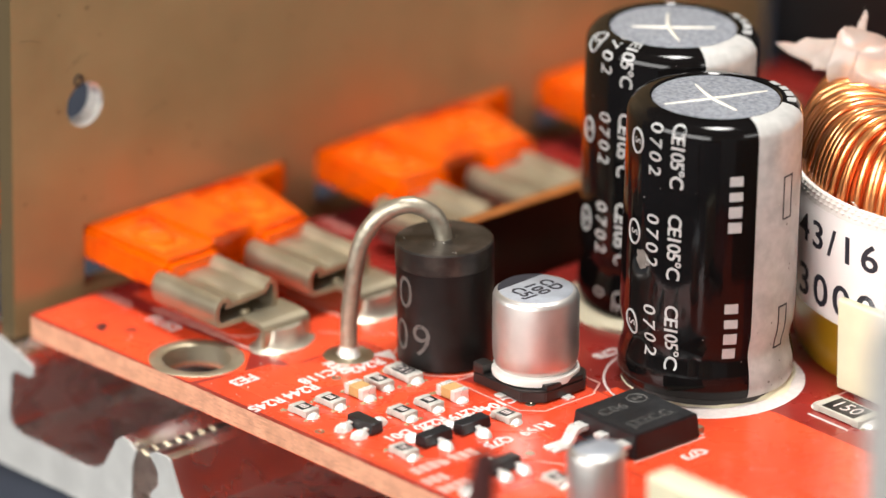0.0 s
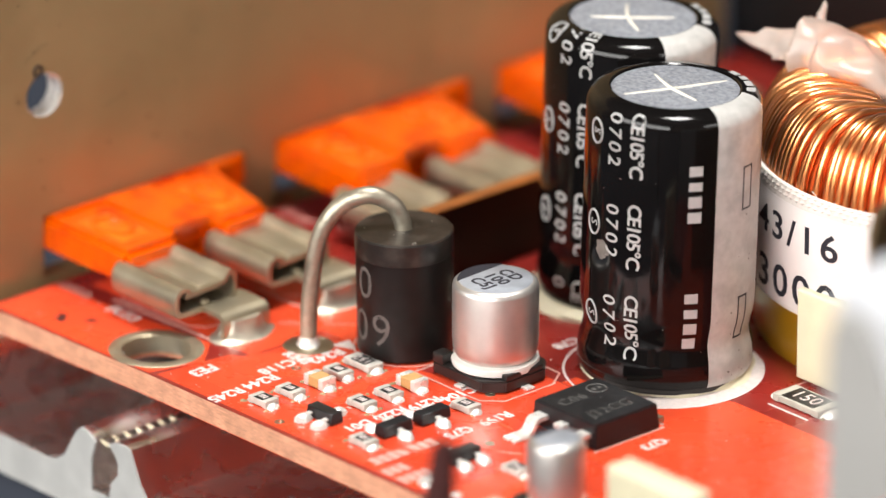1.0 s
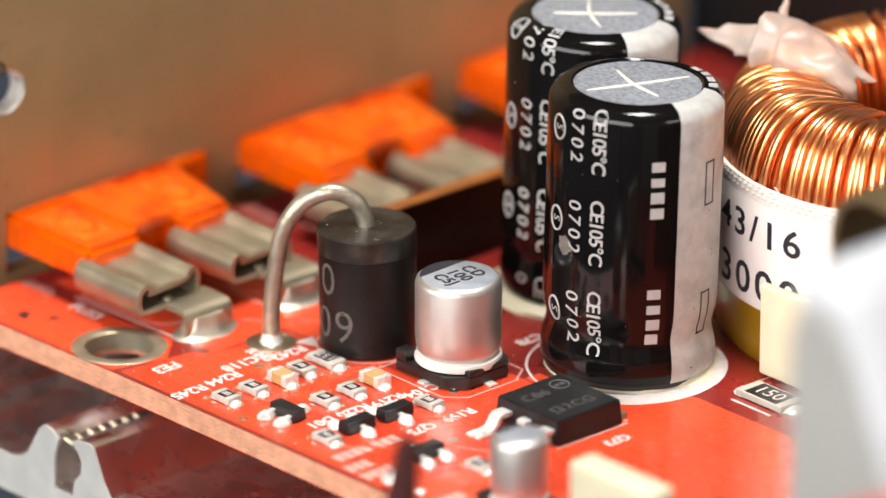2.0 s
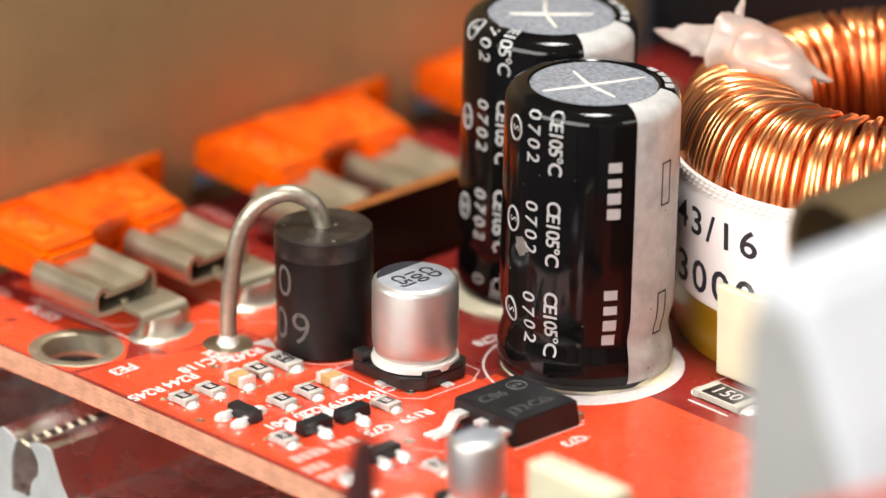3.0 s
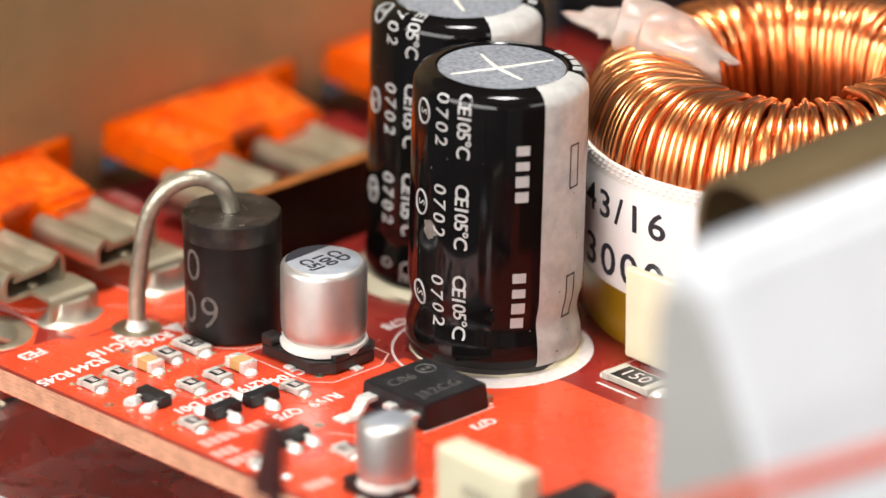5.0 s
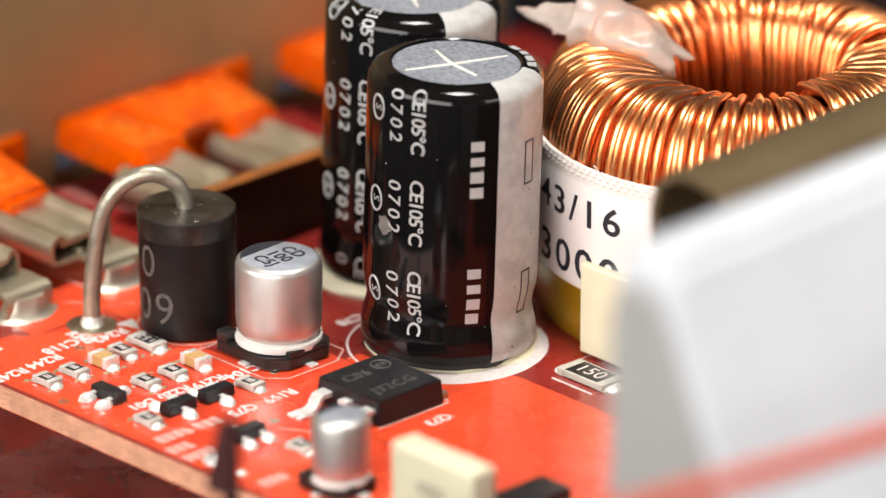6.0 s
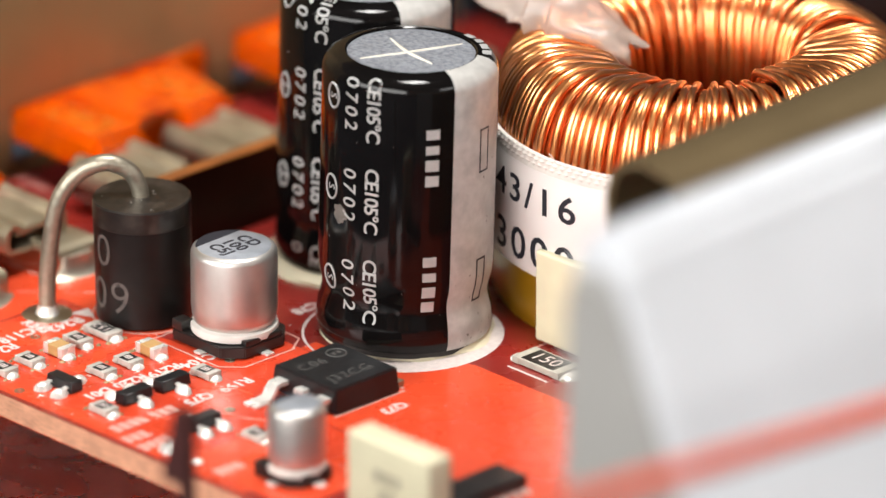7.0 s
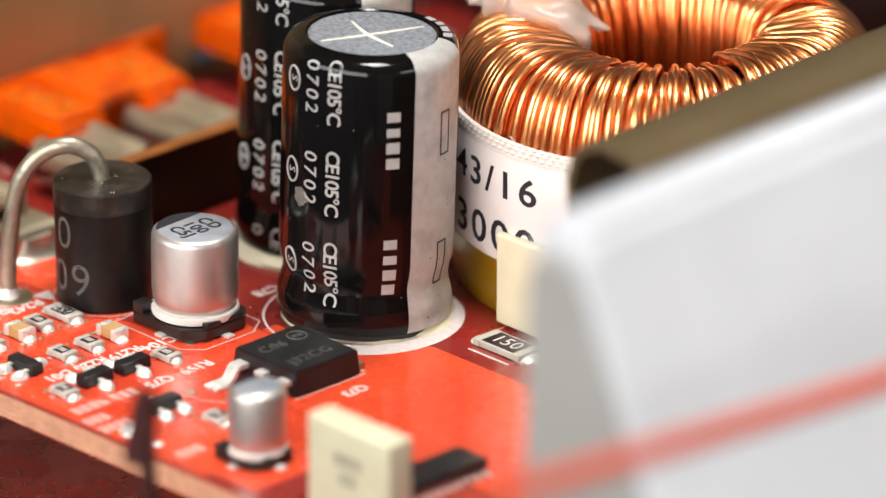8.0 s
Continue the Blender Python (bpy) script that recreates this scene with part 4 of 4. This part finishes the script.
def build_film_cap(name_label, x0, x1, y0, y1, h, text):
    t = thing("film_capacitor", name_label, "capacitor", at((x0 + x1) / 2, (y0 + y1) / 2, 0), "cream film capacitors")
    a, b = (x1 - x0) / 2, (y1 - y0) / 2
    case = part("case", box(-a, a, -b, b, 0.3, h, 0.35, 3), M_CREAM, t)
    for x in (-a * 0.6, a * 0.6):
        part("lead", box(x - 0.3, x + 0.3, -0.3, 0.3, 0.0, 0.4), M_SOLDER, t)
    for dy, ws in text:
        bm = bars(ws, 1.2, 0.3)
        if h > 9.8:
            part("print", flat_at(bm, a * 0.1, dy, h + 0.02, -90), M_INK, case, "small dark printed marks", smooth=False)
        else:
            bmesh.ops.rotate(bm, matrix=Matrix.Rotation(radians(90), 3, "X"), verts=bm.verts)
            bmesh.ops.translate(bm, vec=(0, -b - 0.02, h * 0.55 + dy), verts=bm.verts)
            part("print", bm, M_FADED, case, "blurred grey printed marks", smooth=False)


build_film_cap("cream film capacitor block beside the coil", 52.9, 65.0, 4.7, 9.6, 9.9, ((0, (0.5, 0.8, 0.6)),))
build_film_cap("cream film capacitor block near the board edge", 71.7, 82.9, -38.6, -35.4, 9.7, ((0.9, (1.0, 1.0, 1.0)), (-1.0, (0.9, 0.9))))


def build_driver_chip():
    t = thing("driver_chip", "black many-legged chip in front of the white bar", "chip", at(76.2, -27.0, 0))
    part("case", box(-2.0, 2.0, -6.5, 6.0, 0.15, 1.6, 0.12), M_CHIP, t)
    for s in (-1, 1):
        for i in range(10):
            y = -5.6 + i * 1.22
            part("leg", box(*sorted((s * 1.9, s * 3.1)), y - 0.22, y + 0.22, 0.05, 0.5, 0.08, 1), M_SOLDER, t)


build_driver_chip()


# ---- choke ----
def build_choke():
    t = thing("toroid_choke", "copper-wound ring choke, lower half wrapped in white tape", "choke", at(53.8, 27.6, 0))
    r0, r1, z0, z1 = 9.9, 21.0, 6.2, 26.3
    # Core fills in for inner turns; its darker red paints shade into the gaps.
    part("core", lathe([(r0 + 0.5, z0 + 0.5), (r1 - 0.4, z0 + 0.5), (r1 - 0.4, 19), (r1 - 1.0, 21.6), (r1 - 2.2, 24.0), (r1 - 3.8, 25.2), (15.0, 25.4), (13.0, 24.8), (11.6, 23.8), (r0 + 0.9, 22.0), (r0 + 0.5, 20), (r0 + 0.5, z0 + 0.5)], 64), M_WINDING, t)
    meshes = []
    rnd = random.Random(7)
    for k in range(18):
        j = [rnd.uniform(-0.14, 0.14) for _ in range(12)]
        tw = -rnd.uniform(1.0, 1.3) if k < 6 or k >= 12 else -rnd.uniform(2.6, 2.9)
        up = 0.62 * (k % 3)
        q = r0 - up
        pts = [(q, 0, 10), (q - 0.05, 0.0, 17), (q + 0.1, 0.03 * tw, 21.0), (q + 0.55, 0.1 * tw + j[1], 23.2 + 0.4 * up), (q + 1.6, 0.2 * tw, 24.8 + 0.5 * up + j[3]), (r0 + 3.2, 0.35 * tw + j[4], 25.75 + 0.4 * up + j[5]),
               (r0 + 5.3, 0.46 * tw, z1 + 0.2 * up), (r1 - 3.6, 0.58 * tw + j[6], z1 - 0.2 + j[7]), (r1 - 1.7, 0.7 * tw, 24.6), (r1 - 0.5, 0.82 * tw, 22.1), (r1 + 0.1, 0.92 * tw, 19.2), (r1 + 0.2, tw, 15), (r1, tw, 9), (r1 - 1.2, 0.6 * tw, z0), (q + 1.2, 0.2 * tw, z0)]
        if k >= 12:  # the heaped far side, with a wide rounded rim
            pts[2:8] = [(q + 0.15, 0.1, 21.4), (q + 0.65, 0.2 + j[1], 23.9), (q + 1.6, 0.3, 25.8 + 0.2 * up + j[3]), (r0 + 3.2, 0.5 + j[4], 27.0 + 0.2 * up), (r0 + 5.4, 0.2, 27.1), (r1 - 3.6, -0.6, 26.1)]
        pts = [(x * math.cos(y / x), x * math.sin(y / x), zz) for x, y, zz in pts]
        own = tube(smooth_path(pts, 3, True), 0.44, 10, True)
        meshes.append(finish(own, "turn", M_COPPER))
    n = 141
    for i in range(n):
        side = (360.0 * i / n - FACE + 180) % 360 - 180
        kind_of_turn = 6 if -116 < side < -46 else 12 if abs(side) > 104 else 0
        ob = new("turn", meshes[i % 3 + 3 * ((i // 3 + i // 7) % 2) + kind_of_turn])
        ob.parent = t
        lift = 0.9 * MM if 22 < side < 84 else 0.0
        ob.matrix_basis = Matrix.Translation((0, 0, lift)) @ Matrix.Rotation(math.tau * i / n + rnd.uniform(-0.008, 0.008), 4, "Z") @ Matrix.Rotation(rnd.uniform(-0.018, 0.018), 4, "X")
    part("tape", lathe([(r1 - 0.6, 6.4), (r1 + 0.75, 6.3), (r1 + 0.95, 7.2), (r1 + 0.95, 18.9), (r1 + 0.8, 19.4), (r1 + 0.5, 19.5)], 110), M_TAPE, t, "white woven tape wrap")
    rows = []
    for k in range(150):
        a = math.tau * k / 150
        for zz in (18.5, 19.05, 19.5):
            rows.append((a + (0.02 if zz == 19.05 else 0), zz))
    bm = bmesh.new()
    verts, faces = [], []
    for a, zz in rows:
        c, s, i = math.cos(a), math.sin(a), len(verts)
        rr = r1 + 0.95
        for dr, da, dz in ((0, -0.42, 0), (0, 0, -0.26), (0, 0.42, 0), (0, 0, 0.26), (0.16, 0, 0)):
            verts.append(((rr + dr) * c - da * s, (rr + dr) * s + da * c, zz + dz))
        faces += [(i, i + 1, i + 4), (i + 1, i + 2, i + 4), (i + 2, i + 3, i + 4), (i + 3, i, i + 4)]
    me = bpy.data.meshes.new("weave")
    me.from_pydata(verts, [], faces)
    bm.from_mesh(me)
    part("weave", bm, M_TAPE, t, "coarse woven tape edge", kind="stuff")
    hairs = random.Random(31)
    for i in range(11):
        a = radians(FACE + hairs.uniform(-88, -8))
        out, along, drop = hairs.uniform(0.2, 0.9), hairs.uniform(-3.5, 3.5), hairs.uniform(-0.7, 0.9)
        pts = []
        for k in range(7):
            u = k / 6
            rr, b = r1 + 1.0 + out * math.sin(2.2 * u), a + along * u / r1
            pts.append(Vector((rr * math.cos(b), rr * math.sin(b), 19.4 + 0.5 * math.sin(3 * u) + drop * u)))
        part("loose_fibre", tube(pts, 0.05, 5), M_TAPE, t, "frayed white fibre")
    rl = r1 + 1.05
    paper = part("label", lathe([(rl, 6.9), (rl + 0.05, 7.0), (rl + 0.05, 17.8), (rl, 17.9)], 30, FACE - 92, FACE - 20), M_LABEL, t, "white printed paper label")
    for text, off, zz, size in (("43/16", -55.3, 14.7, 4.05), ("3000", -55.5, 9.0, 4.7)):
        bm = letters(text, size, 0.03, 1.2, 0.05)
        bmesh.ops.scale(bm, vec=(1.22, 1, 1), verts=bm.verts)
        part("print", warp(bm, on_can(rl + 0.09, off, zz, False)), M_INK, paper, "black printed characters", smooth=False)
    part("foot", lathe([(14, 0.05), (20.8, 0.05), (21.2, 0.6), (21.4, 3.0), (21.5, 6.3), (14, 6.3)], 72), M_YELLOW, t, "amber yellow tape foot")


build_choke()


def build_hot_glue():
    bm = None
    spikes = [((41.0, 19.0, 27.2), (36.0, 17.6, 27.6), (31.2, 16.0, 28.0), 2.9), ((40.0, 19.4, 27.2), (39.0, 21.0, 29.0), (38.4, 21.8, 32.6), 1.9),
              ((40.5, 19.0, 27.2), (38.6, 17.4, 27.0), (37.2, 15.4, 26.6), 2.2), ((39.0, 18.8, 27.2), (45.5, 20.8, 27.0), (49.2, 24.4, 23.6), 3.9),
              ((42.0, 19.0, 27.2), (47.0, 20.0, 26.0), (50.0, 21.0, 22.0), 3.2), ((41.0, 19.6, 27.2), (44.5, 23.0, 27.0), (47.2, 25.2, 21.0), 2.8)]
    for a, b, c, r in spikes:
        own = tube(smooth_path([a, b, c], 10), lambda u, r=r: max(0.1, r * (1 - u) ** 0.9), 16)
        bm = merge(bm, own)
    for v in bm.verts:
        v.co += noise.noise_vector(v.co * 0.4) * 0.6 + noise.noise_vector(v.co * 1.2) * 0.15
        if v.co.z < 29.0:
            v.co.z = 27.0 + (v.co.z - 27.0) * 0.62
    ob = new("hot_glue", finish(bm, "hot_glue", M_HOTGLUE))
    fuse_up = ob.modifiers.new("remesh", "REMESH")
    fuse_up.mode, fuse_up.voxel_size, fuse_up.use_smooth_shade = "VOXEL", 0.00035, True
    soften = ob.modifiers.new("smooth", "SMOOTH")
    soften.factor, soften.iterations = 0.5, 3
    tagged(ob, "milky spiky lump of hot glue on the copper coil", "adhesive")


build_hot_glue()


# ---- foreground ----
def build_bar():
    t = thing("white_bar", "tall white metal bar with sloping front beside the board", "metal bar", at(125.6, -61.9, -17.05, 0, 0, 2.0))
    poly = [(-3.0, 0), (-1.7, 66.4), (-1.1, 68.5), (0.2, 69.6), (3.0, 69.6), (4.6, 68.8), (6.0, 66.4), (33, 0)]
    part("body", prism(poly, 1.0, 110, 1.2), M_WHITEBAR, t)
    # The end is coloured darker than the body to paint its shaded side.
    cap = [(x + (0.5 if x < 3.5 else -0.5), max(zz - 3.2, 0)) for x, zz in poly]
    part("end_cap", prism(cap, 0, 2.4, 0.6), M_BAR_SHADE, t, "end face of the bar, its shade painted in as grey")
    u = thing("olive_cover", "olive anodised hollow cover with a dark open end", "metal cover", at(83.1, -15.5, -2.0, 0, 0, 1.8))
    outer = [(0, 2.05), (0, 32.6), (0.7, 35.3), (2.4, 36.8), (4.5, 37.3), (8.0, 36.8), (9.9, 35.3), (10.5, 32.6), (10.5, 2.05)]
    inner = [(9.7, 2.05), (9.7, 32.4), (9.1, 34.8), (7.6, 35.9), (4.6, 36.4), (2.8, 35.9), (1.4, 34.8), (0.8, 32.4), (0.8, 2.05)]
    own = bmesh.new()
    n = len(outer)
    rows = [[own.verts.new((x, y, zz)) for x, zz in pts] for pts in (outer, inner[::-1]) for y in (0, 80)]
    oa, ob_, ia, ib = rows
    for i in range(n - 1):
        own.faces.new((oa[i], oa[i + 1], ob_[i + 1], ob_[i]))
        own.faces.new((ia[i], ia[i + 1], ib[i + 1], ib[i]))
        own.faces.new((oa[i], oa[i + 1], ia[i + 1], ia[i]))
        own.faces.new((ob_[i], ob_[i + 1], ib[i + 1], ib[i]))
    for i in (0, n - 1):
        own.faces.new((oa[i], ob_[i], ib[i], ia[i]))
    part("shell", own, M_OLIVE, u)
    # Dark plate inside the cover stands in for shade in its open end.
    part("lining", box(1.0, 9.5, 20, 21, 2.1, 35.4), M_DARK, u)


build_bar()


def build_wire():
    pts = smooth_path([(146.0, -172.0, -15.5), (147.0, -166.0, -2.0), (148.5, -150.0, 26.0), (149.5, -125.0, 39.5), (149.9, -101.9, 42.4), (150.3, -89.1, 42.4), (151.8, -72.6, 42.0), (153.8, -46.2, 41.3), (154.2, -22.1, 40.8), (153, 15, 26), (157, 34, 4), (158, 42, -15.5)], 8)
    ob = new("red_wire", finish(tube(pts, 1.05, 14), "red_wire", M_WIRE))
    tagged(ob, "thick red insulated wire passing close to the camera", "wire")


build_wire()


def build_tab():
    t = thing("plastic_tab", "dark brown plastic tab standing beside the board edge", "plastic tab", at(75.6, -62.5, -17.05))
    part("blade", slab([(-0.7, -0.6), (0.7, -0.6), (0.7, 0.6), (-0.7, 0.6)], 0, 37.3, 0.2), M_TAB, t)
    part("hook", prism([(-3.0, 30.2), (-1.3, 37.0), (-0.5, 37.2), (-0.5, 29.4), (-2.9, 29.4)], -0.6, 0.6, 0.15), M_TAB, t)


build_tab()
